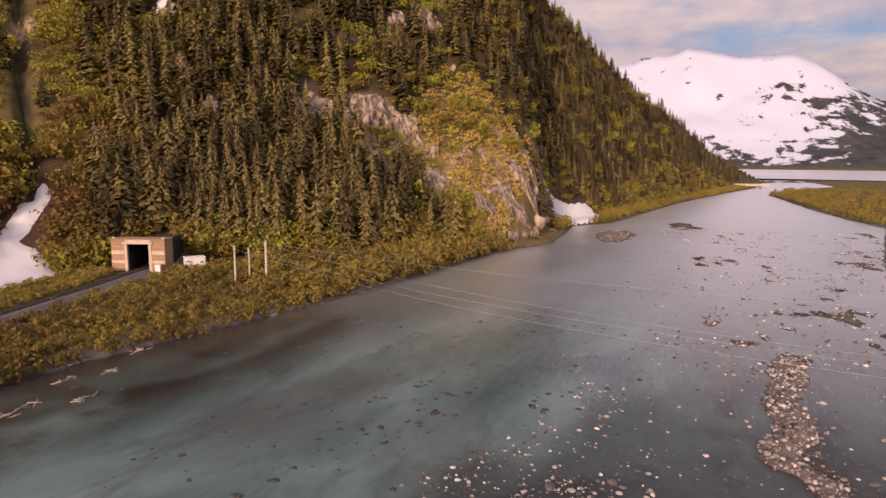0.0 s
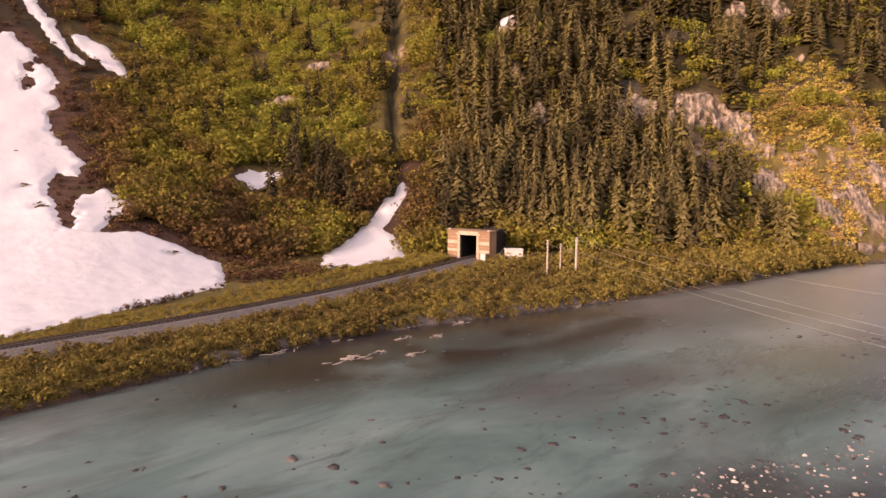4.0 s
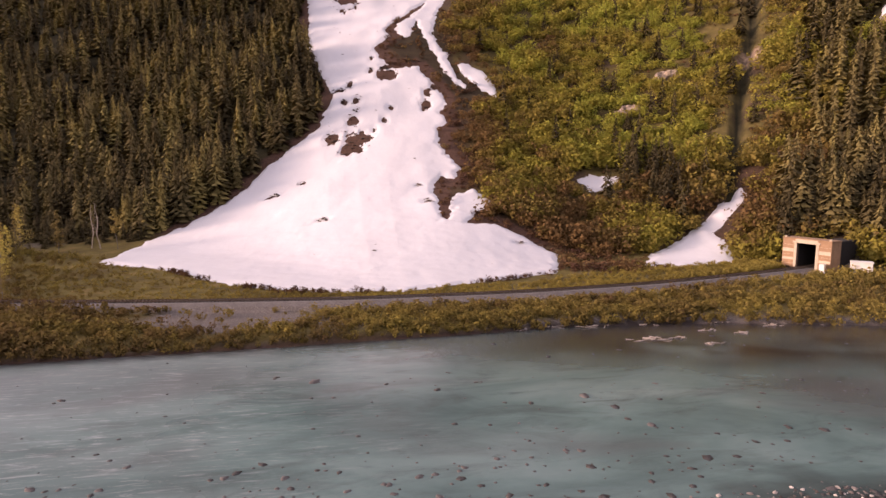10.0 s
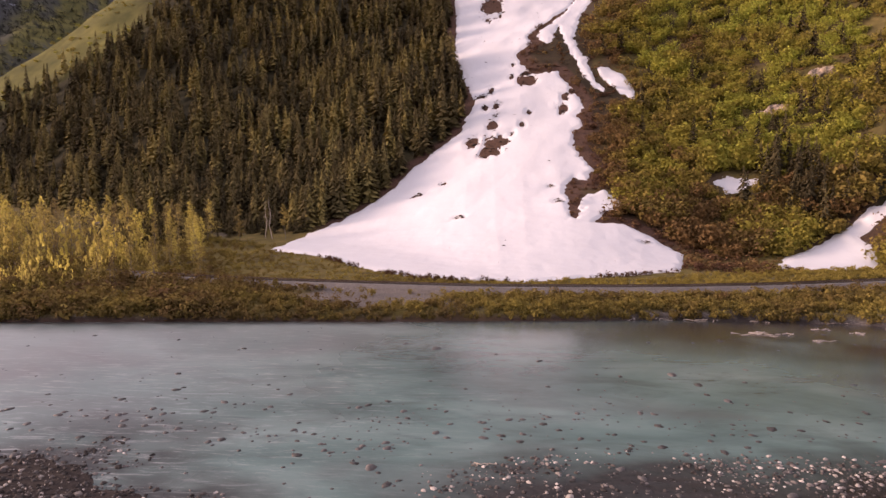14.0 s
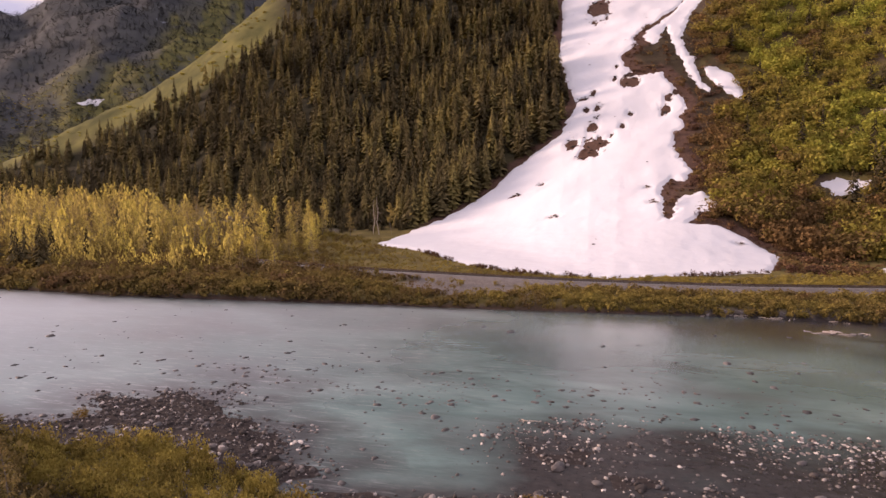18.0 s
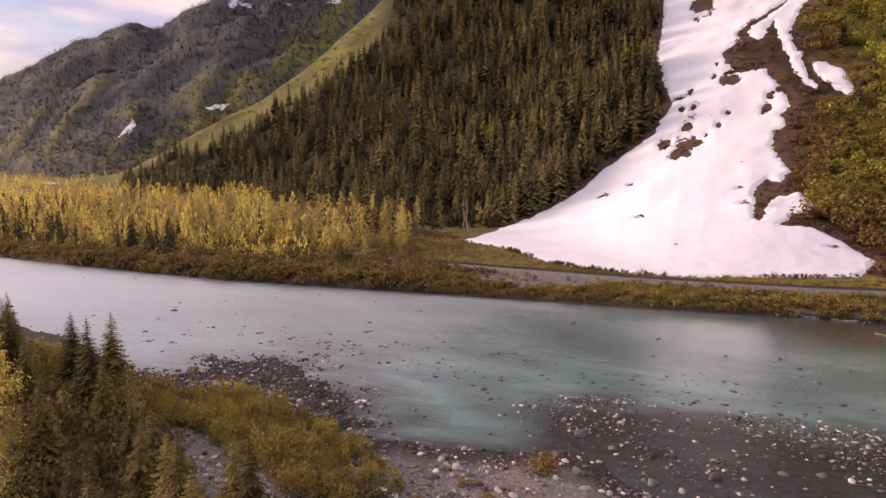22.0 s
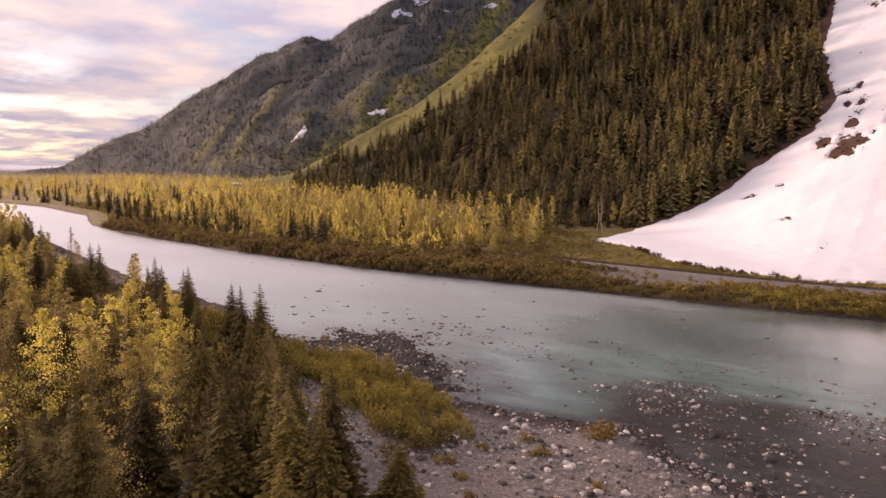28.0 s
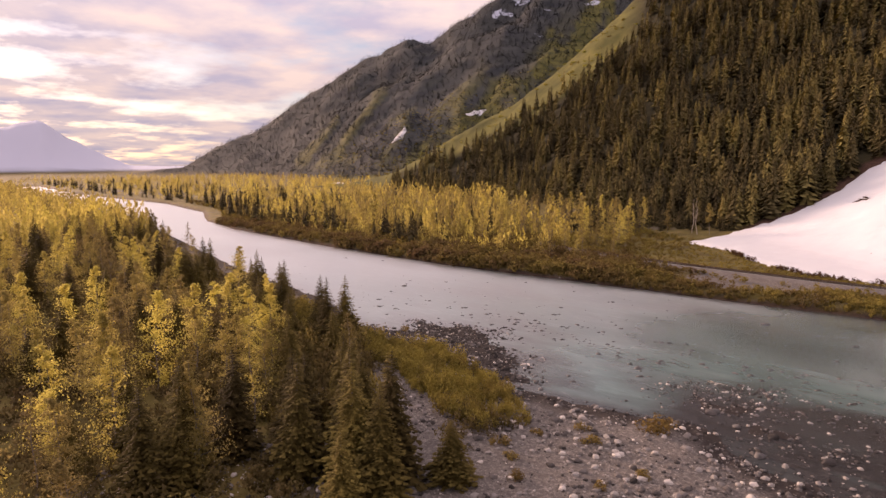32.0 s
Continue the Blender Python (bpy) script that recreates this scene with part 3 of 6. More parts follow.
def lay_ground():
    az = np.concatenate([np.arange(-112, 84, 0.36), np.arange(84, 248, 3.0)])
    rs = np.concatenate([np.arange(0.5, 40, 1.6), np.geomspace(40, 120, 70)[:-1], np.geomspace(120, 760, 200)[:-1], np.geomspace(760, 4900, 110)])
    a, r = np.meshgrid(np.radians(az), rs)
    x, y = CX - np.sin(a) * r, CY + np.cos(a) * r
    z = height(x, y)
    n, m = len(rs), len(az)
    i = np.arange(n * m).reshape(n, m)
    nxt = np.roll(i, -1, 1)
    faces = np.stack([i[:-1], i[1:], nxt[1:], nxt[:-1]], -1).reshape(-1, 4)
    x, y, z, a, r = (q.ravel() for q in (x, y, z, np.degrees(a), r))
    verts = np.stack([x, y, z], -1)
    verts = np.concatenate([verts, [(CX, CY, z[:m].mean())]])
    a = np.where(a > 180, a - 360, a)
    near, rise = hill_rise(a, r)
    fx, fy = np.array(FAR_SHORE, float).T
    nx, ny = np.array(NEAR_SHORE, float).T
    df, dn = y - np.interp(x, fx, fy), np.interp(x, nx, ny) - y
    patchy = fbm(x / 12, y / 12, 60, 4)
    sm = lambda v, lo, hi: np.clip((v - lo) / (hi - lo), 0, 1)
    pad = np.clip(1.3 - np.hypot((x + 31) / 17, (y - 129.5) / 9.5), 0, 1)
    wet = sm(np.where(dn < 3, np.where(x > 62, 0.16, 0.85), 0.5) + 0.4 * patchy - z, 0, 0.25)
    grass = np.maximum(sm(df + np.interp(x, (15, 30, 105, 120), (2.9, 1.6, 1.4, 2.9)) + patchy, 0, 0.8) * (1 - sm(5.5 - np.abs(rail_off(x, y)), 0, 1.5)) * (1 - sm(pad + patchy, 0.1, 0.4)),
                       sm(dn - np.interp(x, (-70, -45, -20, 20, 60, 150, 190), (4, 14, 34, 60, 90, 60, 3)) + 14 * patchy, 0, 10))
    fan = edge_distance(x, y, FAN)
    soil = sm(rise, 0.5, 4) * np.maximum(sm(-fan, 18, 6), sm(patchy, 0.02, 0.2) * 0.7)
    soil = np.maximum(soil, (np.hypot(x - 120, y - 185) < 34) * sm(rise, 1, 5))
    wedge = inside(x, y, ((16, 364), (40, 394), (56, 394), (54, 330), (68, 298), (40, 290), (42, 318), (34, 338)))
    soil = np.maximum(soil, 0.0 + wedge)
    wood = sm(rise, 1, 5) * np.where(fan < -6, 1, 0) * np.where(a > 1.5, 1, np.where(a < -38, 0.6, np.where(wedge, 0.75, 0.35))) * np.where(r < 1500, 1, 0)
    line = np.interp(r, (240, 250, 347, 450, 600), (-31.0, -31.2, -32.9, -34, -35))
    crease_shade = np.maximum(np.exp(-((a - line) / 0.45) ** 2), np.exp(-(crease_distance(x + 9 * fbm(x / 14, y / 14, 35, 3), y) / 3.2) ** 2) * (r < 420)) * sm(near, 8, 16)
    # creases painted with the dark forest floor colour, in place of their shade
    wood = np.maximum(wood, sm(crease_shade, 0.2, 0.6))
    steep = fbm(x / 22, y / 22 + z / 30, 71, 4)
    bluff = np.clip(1.4 - np.hypot((x - 240) / 36, (y - 100) / 26), 0, 1)
    crag = np.clip(1.3 - np.hypot((x - 222) / 30, (y - 146) / 24), 0, 1)
    rock = sm(rise, 0.5, 3) * (r < 900) * np.where(a < -30, np.where(a < -72, 0.3, 1), 0.0) * np.maximum(np.maximum(sm(steep, 0.2, 0.27), sm(bluff * 0.55 + 3.0 * steep + 1.5 * fbm(x / 5, y / 5 + z / 7, 73, 3), 0.66, 0.82)), sm(crag + 1.6 * steep, 0.6, 0.85))
    rock = np.maximum(rock, 0.3 * (x > 60) * (x < 420) * (df < -8) * sm(z, 0.1, 0.35) * (dn < 3))
    soil = np.maximum(soil, 0.5 * np.interp(x, (10, 30), (1, 0)) * sm(1.0 + 0.8 * patchy - z, 0, 0.4) * (df > -5) * (df < 3) * (near < 1) * (x < 235))
    wood = wood * (1 - sm(bluff, 0.1, 0.5))
    gold = sm(bluff, 0.1, 0.5) * sm(rise, 0.5, 3)
    grass = np.maximum(grass, gold)
    soil = soil * (1 - gold)
    spur = sm(a, 27, 29) * sm(near - column(SLOPE, a, 4) * 0.68 + 30 * patchy, -4, 8) * (near > 2)
    tilt = np.degrees(np.arctan2(z - 31, r))
    beside = np.interp(a - 4.5 - 5 * fbm(a / 2.5, tilt / 2.0, 64, 4), (24, 28.3, 31.4, 38.9, 46.9, 50.4), (17, 13.8, 11.3, 5.0, 0.6, -0.4)) - tilt
    meadow = np.maximum(spur, sm(beside, 0, 1.0) * sm(r, 720, 800) * (rise > 3) * (a > 30) * (a < 60) * np.where(fbm(a / 1.2 + tilt / 3, tilt / 1.5, 66, 3) > -0.08, 0.9, 0.25))
    rib = fbm(a / 2.9 + r / 420 + 2.2 * fbm(x / 420, y / 420, 51, 3), r / 700, 52, 5)
    meadow = np.maximum(meadow, 0.7 * sm(rib + 0.25 * patchy, 0.02, 0.12) * sm(r, 900, 1100) * sm(rise, 10, 40) * sm(330 - rise, 0, 160) * (a > 30) * (a < 58))
    # where the ground colour carries painted haze: far hills here, end ranges below
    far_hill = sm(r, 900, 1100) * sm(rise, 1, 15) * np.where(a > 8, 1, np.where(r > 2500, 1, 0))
    east = (a < -80) & (r > 2800)
    peak = np.where(east, np.clip(0.37 + rise / 2000 + 0.4 * fbm(x / 420, y / 420, 86, 3) + np.interp(a, (-106, -102, -99, -94), (-0.16, -0.1, 0.0, 0.09)), 0, 0.62) * sm(rise, 4, 20), 0)
    high = fbm(x / 130, y / 130, 83, 5)
    off = 0.8 * (x + 1390) - 0.6 * (y - 1649)
    peak = np.maximum(peak, np.where((a > 8) & (a < 49) & (r > 1500), np.clip(0.37 * rise / 500 + 0.8 * high, 0, 0.465) + 0.035 - 0.13 * sm(off, 20, 120), 0))
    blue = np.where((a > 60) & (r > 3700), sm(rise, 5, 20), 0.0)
    zero = [0.0]
    attrs = {k: np.concatenate([v, zero]) for k, v in dict(wet=wet, grass=grass, soil=soil, wood=wood, rock=rock, meadow=meadow, far_hill=far_hill, snow_peak=peak, range_haze=blue).items()}
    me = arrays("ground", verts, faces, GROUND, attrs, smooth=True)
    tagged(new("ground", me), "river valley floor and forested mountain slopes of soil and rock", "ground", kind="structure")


def lay_water():
    az = np.arange(0, 360, 0.6)
    rs = np.concatenate([[1.0, 15, 25], np.geomspace(30, 1350, 300)])
    a, r = np.meshgrid(np.radians(az), rs)
    x, y = CX - np.sin(a) * r, CY + np.cos(a) * r
    n, m = len(rs), len(az)
    i = np.arange(n * m).reshape(n, m)
    nxt = np.roll(i, -1, 1)
    faces = np.stack([i[:-1], i[1:], nxt[1:], nxt[:-1]], -1).reshape(-1, 4)
    z = height(x, y)
    shallow = np.clip((z + 0.62) / 0.5, 0, 1)
    shallow = np.maximum(shallow * 0.9, np.clip(2.0 - 1.5 * np.hypot((x - 74) / 60, (y - np.interp(x, (38, 68, 90, 122), (109, 107, 102, 96))) / 17), 0, 1))
    shallow = shallow * np.clip(1.1 + 2.5 * fbm(x / 9, y / 6, 91, 4), 0, 1)
    shallow = np.maximum(shallow, np.clip((edge_distance(x, y, SHOAL) + 2 + 12 * fbm(x / 9, y / 6, 92, 4)) / 8, 0, 0.98) * np.clip(1.25 + 1.8 * fbm(x / 16, y / 9, 94, 4), 0.7, 1) * np.interp(x, (35, 75), (1, 0.6)))
    riffle = np.clip((-22 - x + 0.3 * y + 30 * fbm(x / 25, y / 12, 95, 3)) / 50, 0, 0.8)
    riffle = np.maximum(riffle, np.clip((x - 75 + 40 * fbm(x / 30, y / 14, 96, 3)) / 70, 0, 0.75))
    keep = (z.ravel()[faces] < 0.6).any(1)
    me = arrays("river", np.stack([x, y, 0 * x], -1).reshape(-1, 3), faces[keep], WATER, dict(shallow=shallow.ravel(), riffle=riffle.ravel()), smooth=True)
    tagged(new("river_water", me), "milky turquoise glacial river with a rippled surface", "river", kind="structure")
    # the frozen lake beyond the river's mouth
    a2, r2 = np.meshgrid(np.radians(np.linspace(-125, -84, 60)), np.linspace(1300, 3300, 30))
    i = np.arange(a2.size).reshape(a2.shape)
    f = np.stack([i[:-1, :-1], i[:-1, 1:], i[1:, 1:], i[1:, :-1]], -1).reshape(-1, 4)[:, ::-1]
    me = arrays("lake", np.stack([CX - np.sin(a2) * r2, CY + np.cos(a2) * r2, 0 * a2 + 3.0], -1).reshape(-1, 3), f, LAKE)
    tagged(new("lake_water", me), "pale grey lake with broken ice at the river's mouth", "lake", kind="structure")


def snow_sheet(outline, label, name="snow_field", deep=1.0, cell=1.2, ragged=3.0, holes=()):
    o = np.array(outline, float)
    lo, hi = o.min(0) - 4, o.max(0) + 4
    x, y = np.meshgrid(np.arange(lo[0], hi[0], cell), np.arange(lo[1], hi[1], cell))
    d = edge_distance(x, y, outline) + ragged * (2.0 * fbm(x / 6, y / 6, 101, 3) + 2.6 * fbm(x / 1.9, y / 2.6, 103, 4))
    for hx, hy, hr, hl in holes:
        d = np.minimum(d, (np.hypot((x - hx) / hr, (y - hy) / hl) - 1) * min(hr, hl) + (0.6 + 0.75 * hr) * (1.6 * fbm(x / 1.7, y / 2.4, 107, 4) + 1.6 * fbm(x / 4, y / 5, 109, 3)))
    z = height(x, y) + np.clip(d * 0.3, -0.9, deep) + 0.25 * fbm(x / 11, y / 7, 111, 3) * np.clip(d / 6, 0, 1)
    i = np.arange(x.size).reshape(x.shape)
    f = np.stack([i[:-1, :-1], i[:-1, 1:], i[1:, 1:], i[1:, :-1]], -1).reshape(-1, 4)
    keep = (d.ravel()[f] > -1.0).any(1)
    used, back = np.unique(f[keep], return_inverse=True)
    v = np.stack([x, y, z], -1).reshape(-1, 3)[used]
    return tagged(new(name, arrays(name, v, back.reshape(-1, 4), SNOW, smooth=True)), label, "snow", kind="structure")


LAKE = plain("lake_ice", (0.45, 0.46, 0.5), (0.75, 0.74, 0.76), 0.02, 0.35, 0.1, 0.05)
lay_ground()
lay_water()
snow_sheet(FAN, "broad fan of old avalanche snow with brown thaw holes", "avalanche_snow", 0.6, 0.6, 1.3, FAN_HOLES)
snow_sheet(NUB, "ragged lobe of snow beside a brown thaw hole", "snow_lobe", 0.5, 0.6, 1.5)
snow_sheet(STRIP, "narrow dirty strip of old snow in a gully", "snow_strip", 0.6, 0.6, 1.3)
snow_sheet(SIDE, "leaf-shaped patch of snow beside a gully", "snow_patch", 0.6, 0.6, 1.1)
snow_sheet(TONGUE, "tongue of old snow at the foot of a gully", "snow_tongue", 0.6, 0.7, 0.8)
snow_sheet(((112, 166), (114, 171), (119, 172), (118, 167)), "heap of snow beside the tunnel portal", "snow_heap", 1.0, 0.5, 0.4)
snow_sheet(PATCH, "small patch of snow among alders", "snow_patch", 0.5, 0.6, 1.8)
snow_sheet(HIGH_PATCH, "small patch of snow on a rocky slope", "snow_patch", 1.6, 0.8, 1.2)
snow_sheet(COVE, "wedge of snow in a rocky cove by the river", "snow_wedge", 0.9, 0.9, 0.7)
snow_sheet(SPUR_PATCH, "small sliver of snow beside a green ridge", "snow_patch", 4.0, 3.0, 2.0)
snow_sheet(GULLY_PATCH, "small patch of snow in a mountain gully", "snow_patch", 4.0, 3.0, 2.0)
snow_sheet(LOW_PATCH, "small patch of snow at a mountain's foot", "snow_patch", 3.0, 2.5, 1.0)

# ---- woods and brush ----
def on_land(x, y, sink=0.1):
    return np.stack([x, y, height(x, y) - sink], -1)


def spread(rng, count, az_lo, az_hi, r_lo, r_hi, power=1.0):
    a = rng.uniform(az_lo, az_hi, count)
    r = r_lo + (r_hi - r_lo) * rng.uniform(0, 1, count) ** power
    return CX - np.sin(np.radians(a)) * r, CY + np.cos(np.radians(a)) * r, a, r


def stuff(name, label, category, material, got):
    v, f, t = got
    return tagged(new(name, arrays(name, v, f, material, dict(tint=t))), label, category, kind="stuff")


CONIFERS = [bough_conifer(s) for s in range(6)]
LIGHT = [leaf_cloud(180 + s, 60, 5, 0.135, 0.9) for s in range(5)]
ALDERS = [leaf_cloud(40 + s, 225, 11, 0.088, 0.85) for s in range(6)]
SNOWS = (FAN, NUB, STRIP, SIDE, TONGUE, PATCH, HIGH_PATCH, COVE)


def thin_high(x, y, rng):
    """Fewer plants far up, where they stand too high to be told apart."""
    steep = (height(x, y) - 31) / np.hypot(x - CX, y - CY)
    return (steep < 0.36) | (rng.uniform(0, 1, len(x)) < 0.35)


# bare cliffs in the eastern mountainside: place, width, height
CLIFFS = ((211, 162, 17, 12), (219, 147, 9, 16), (230, 146, 12, 10), (236, 133, 13, 14), (297, 152, 12, 12), (288, 163, 9, 8), (188, 191, 10, 8), (146, 290, 11, 8), (122, 276, 8, 6), (244, 94, 18, 8), (262, 92, 16, 9), (279, 92, 14, 11), (230, 101, 13, 8), (326, 106, 14, 8), (215, 233, 10, 7), (225, 118, 9, 8))


def clear_of_cliffs(x, y):
    """Away from the cliffs and from the ground before them."""
    ok = np.ones(len(x), bool)
    for cx, cy, wide, tall in CLIFFS:
        far = math.hypot(cx - CX, cy - CY)
        ux, uy = (cx - CX) / far, (cy - CY) / far
        ahead, beside = (cx - x) * ux + (cy - y) * uy, np.abs((y - cy) * ux - (x - cx) * uy)
        ok &= ~((beside < 0.55 * wide) & (ahead > -0.35 * wide) & (ahead < 0.75 * tall))
    return ok


def clear_of_snow(x, y, gap=0.0):
    ok = np.ones(len(x), bool)
    for o in SNOWS:
        ok &= edge_distance(x, y, o) < -gap
    return ok


def left_forest():
    rng = np.random.default_rng(1)
    x, y, a, r = spread(rng, 9000, 2, 50, 190, 900, 1.25)
    near, rise = hill_rise(a, r)
    top = column(SLOPE, a, 4)
    rf = column(SLOPE, a, 1)
    tongue = 0.74 + 0.26 * np.clip((28 - a) / 3, 0, 1)
    ok = (rise > 1.5) & (near > 1) & (near < top * tongue + 30 * fbm(x / 40, y / 40, 5, 3) * (a > 26)) & (r < 800) & clear_of_snow(x, y, 4) & (x < 0)
    ok &= (rng.uniform(0, 1, len(x)) < np.clip(1.15 - (r - rf) / 700, 0.3, 1)) & thin_high(x, y, rng)
    x, y, a, r = x[ok], y[ok], a[ok], r[ok]
    h = rng.uniform(11, 25, len(x)) * (0.9 + 0.5 * fbm(x / 30, y / 30, 6, 2))
    t = np.clip(0.52 + 1.1 * fbm(x / 25, y / 25, 7, 3) + rng.normal(0, 0.26, len(x)), 0, 1)
    got = strew(CONIFERS, on_land(x, y, 0.4), h, h * rng.uniform(0.18, 0.27, len(x)), rng.uniform(0, 6.28, len(x)), t, rng)
    stuff("spruce_forest", "dense dark spruce forest on a steep slope", "forest", NEEDLES, got)


def right_forest():
    rng = np.random.default_rng(2)
    a = rng.uniform(-92, -35, 8600)
    r = column(SLOPE, a, 1) + 2 + 400 * rng.uniform(0, 1, len(a)) ** 1.35
    x, y = CX - np.sin(np.radians(a)) * r, CY + np.cos(np.radians(a)) * r
    near, rise = hill_rise(a, r)
    dens = 0.6 + 1.1 * fbm(x / 35, y / 35, 15, 3) + 0.35 * (a < -70)
    dens -= 0.95 * np.clip(1.5 - np.hypot((x - 245) / 42, (y - 102) / 30), 0, 1) + 0.5 * np.exp(-(crease_distance(x, y) / 3) ** 2)
    dens -= 0.6 * np.clip(1.2 - np.hypot((x - 222) / 26, (y - 148) / 15), 0, 1)
    dens -= np.clip((-37.5 - a) / -4, 0, 0.8) * (r > 250)
    ok = (rise > 2) & (r < column(SLOPE, a, 1) + 420) & clear_of_snow(x, y, 3) & (rng.uniform(0, 1, len(x)) < dens) & (near < column(SLOPE, a, 4) + 4)
    ok &= (np.hypot(x - 132, y - 164) > 14) & thin_high(x, y, rng) & clear_of_cliffs(x, y)
    x, y, a, r = x[ok], y[ok], a[ok], r[ok]
    h = rng.uniform(8, 22, len(x)) * np.interp(a, (-90, -76, -66), (0.5, 0.64, 1))
    t = np.clip(0.5 - 0.1 * (a < -68) + 1.0 * fbm(x / 22, y / 22, 17, 3) + rng.normal(0, 0.22, len(x)), 0, 1)
    got = strew(CONIFERS, on_land(x, y, 0.5), h, h * rng.uniform(0.2, 0.3, len(x)), rng.uniform(0, 6.28, len(x)), t, rng)
    stuff("spruce_forest", "scattered spruce forest on a rocky mountainside", "forest", NEEDLES, got)


def gully_conifers():
    rng = np.random.default_rng(3)
    x, y = rng.normal(108, 7, 60), rng.normal(222, 12, 60)
    x2, y2 = rng.uniform(126, 150, 16), rng.uniform(172, 190, 16)
    x3, y3 = rng.uniform(60, 200, 60), rng.uniform(230, 380, 60)
    x, y = np.concatenate([x, x2, x3]), np.concatenate([y, y2, y3])
    ok = clear_of_snow(x, y, 3)
    x, y = x[ok], y[ok]
    h = rng.uniform(9, 17, len(x))
    got = strew(CONIFERS, on_land(x, y, 0.3), h, h * 0.22, rng.uniform(0, 6.28, len(x)), rng.uniform(0, 0.25, len(x)), rng)
    stuff("spruce_clump", "clump of dark spruces among alder brush", "trees", NEEDLES, got)


def hillside_brush():
    rng = np.random.default_rng(4)
    x1, y1, a1, r1 = spread(rng, 5600, -40, -5, 190, 560, 1.35)
    x2, y2, a2, r2 = spread(rng, 4800, -93, -38, 205, 620, 2.0)
    x, y, a, r = (np.concatenate(q) for q in ((x1, x2), (y1, y2), (a1, a2), (r1, r2)))
    near, rise = hill_rise(a, r)
    fan = np.maximum(edge_distance(x, y, FAN), edge_distance(x, y, STRIP))
    gully = (np.abs(a - np.interp(r, (240, 250, 347, 450, 600), (-31.0, -31.2, -32.9, -34, -35))) < 1.05) | (crease_distance(x, y) < 1.5)
    dens = 0.85 + 0.9 * fbm(x / 14, y / 14, 25, 3) - np.clip((15 + fan + 16 * fbm(x / 12, y / 12, 24, 3)) / 9, 0, 1) * 0.85
    wedge = inside(x, y, ((16, 362), (40, 392), (53, 392), (52, 330), (66, 300), (44, 296), (42, 318), (34, 338)))
    ok = (rise > 0.8) & clear_of_snow(x, y, 1.5) & (rng.uniform(0, 1, len(x)) < dens) & ~gully & (~wedge | (rng.uniform(0, 1, len(x)) < 0.6)) & (near < column(SLOPE, a, 4)) & (np.hypot(x - 130, y - 163) > 12)
    ok &= (a > -38) | (rng.uniform(0, 1, len(x)) < np.where(r - column(SLOPE, a, 1) < 22, 0.9, 0.5))
    ok &= ~((x > 218) & (x < 290) & (y < 99))
    ok &= (edge_distance(x, y, PATCH) < -5) & thin_high(x, y, rng) & clear_of_cliffs(x, y)
    x, y, a, r, fan, wedge = x[ok], y[ok], a[ok], r[ok], fan[ok], wedge[ok]
    s = np.where(wedge, 0.55, 1) * rng.uniform(2.4, 6.0, len(x)) * (1 + 0.9 * np.clip(1.6 * fbm(x / 30, y / 30, 26, 2) + 0.3, 0, 1))
    t = 0.5 + 1.3 * fbm(x / 28, y / 28, 27, 3) + rng.normal(0, 0.14, len(x)) - 0.75 * np.clip((46 + np.maximum(fan, -60)) / 42, 0, 1) - 0.18 * np.clip((245 - r) / 50, 0, 1)
    t = np.clip(t + 0.25 * (a < -55) * (r < 330) - 0.6 * wedge - 0.12 * np.exp(-((a + 37) / 4) ** 2) + 0.15 * ((a > -30) & (r > 260)), 0, 1)
    got = strew(ALDERS, on_land(x, y, 0.2), s * 0.95, s, rng.uniform(0, 6.28, len(x)), t, rng)
    stuff("alder_brush", "yellow-green alder brush covering a steep hillside", "brush", SHRUB, got)


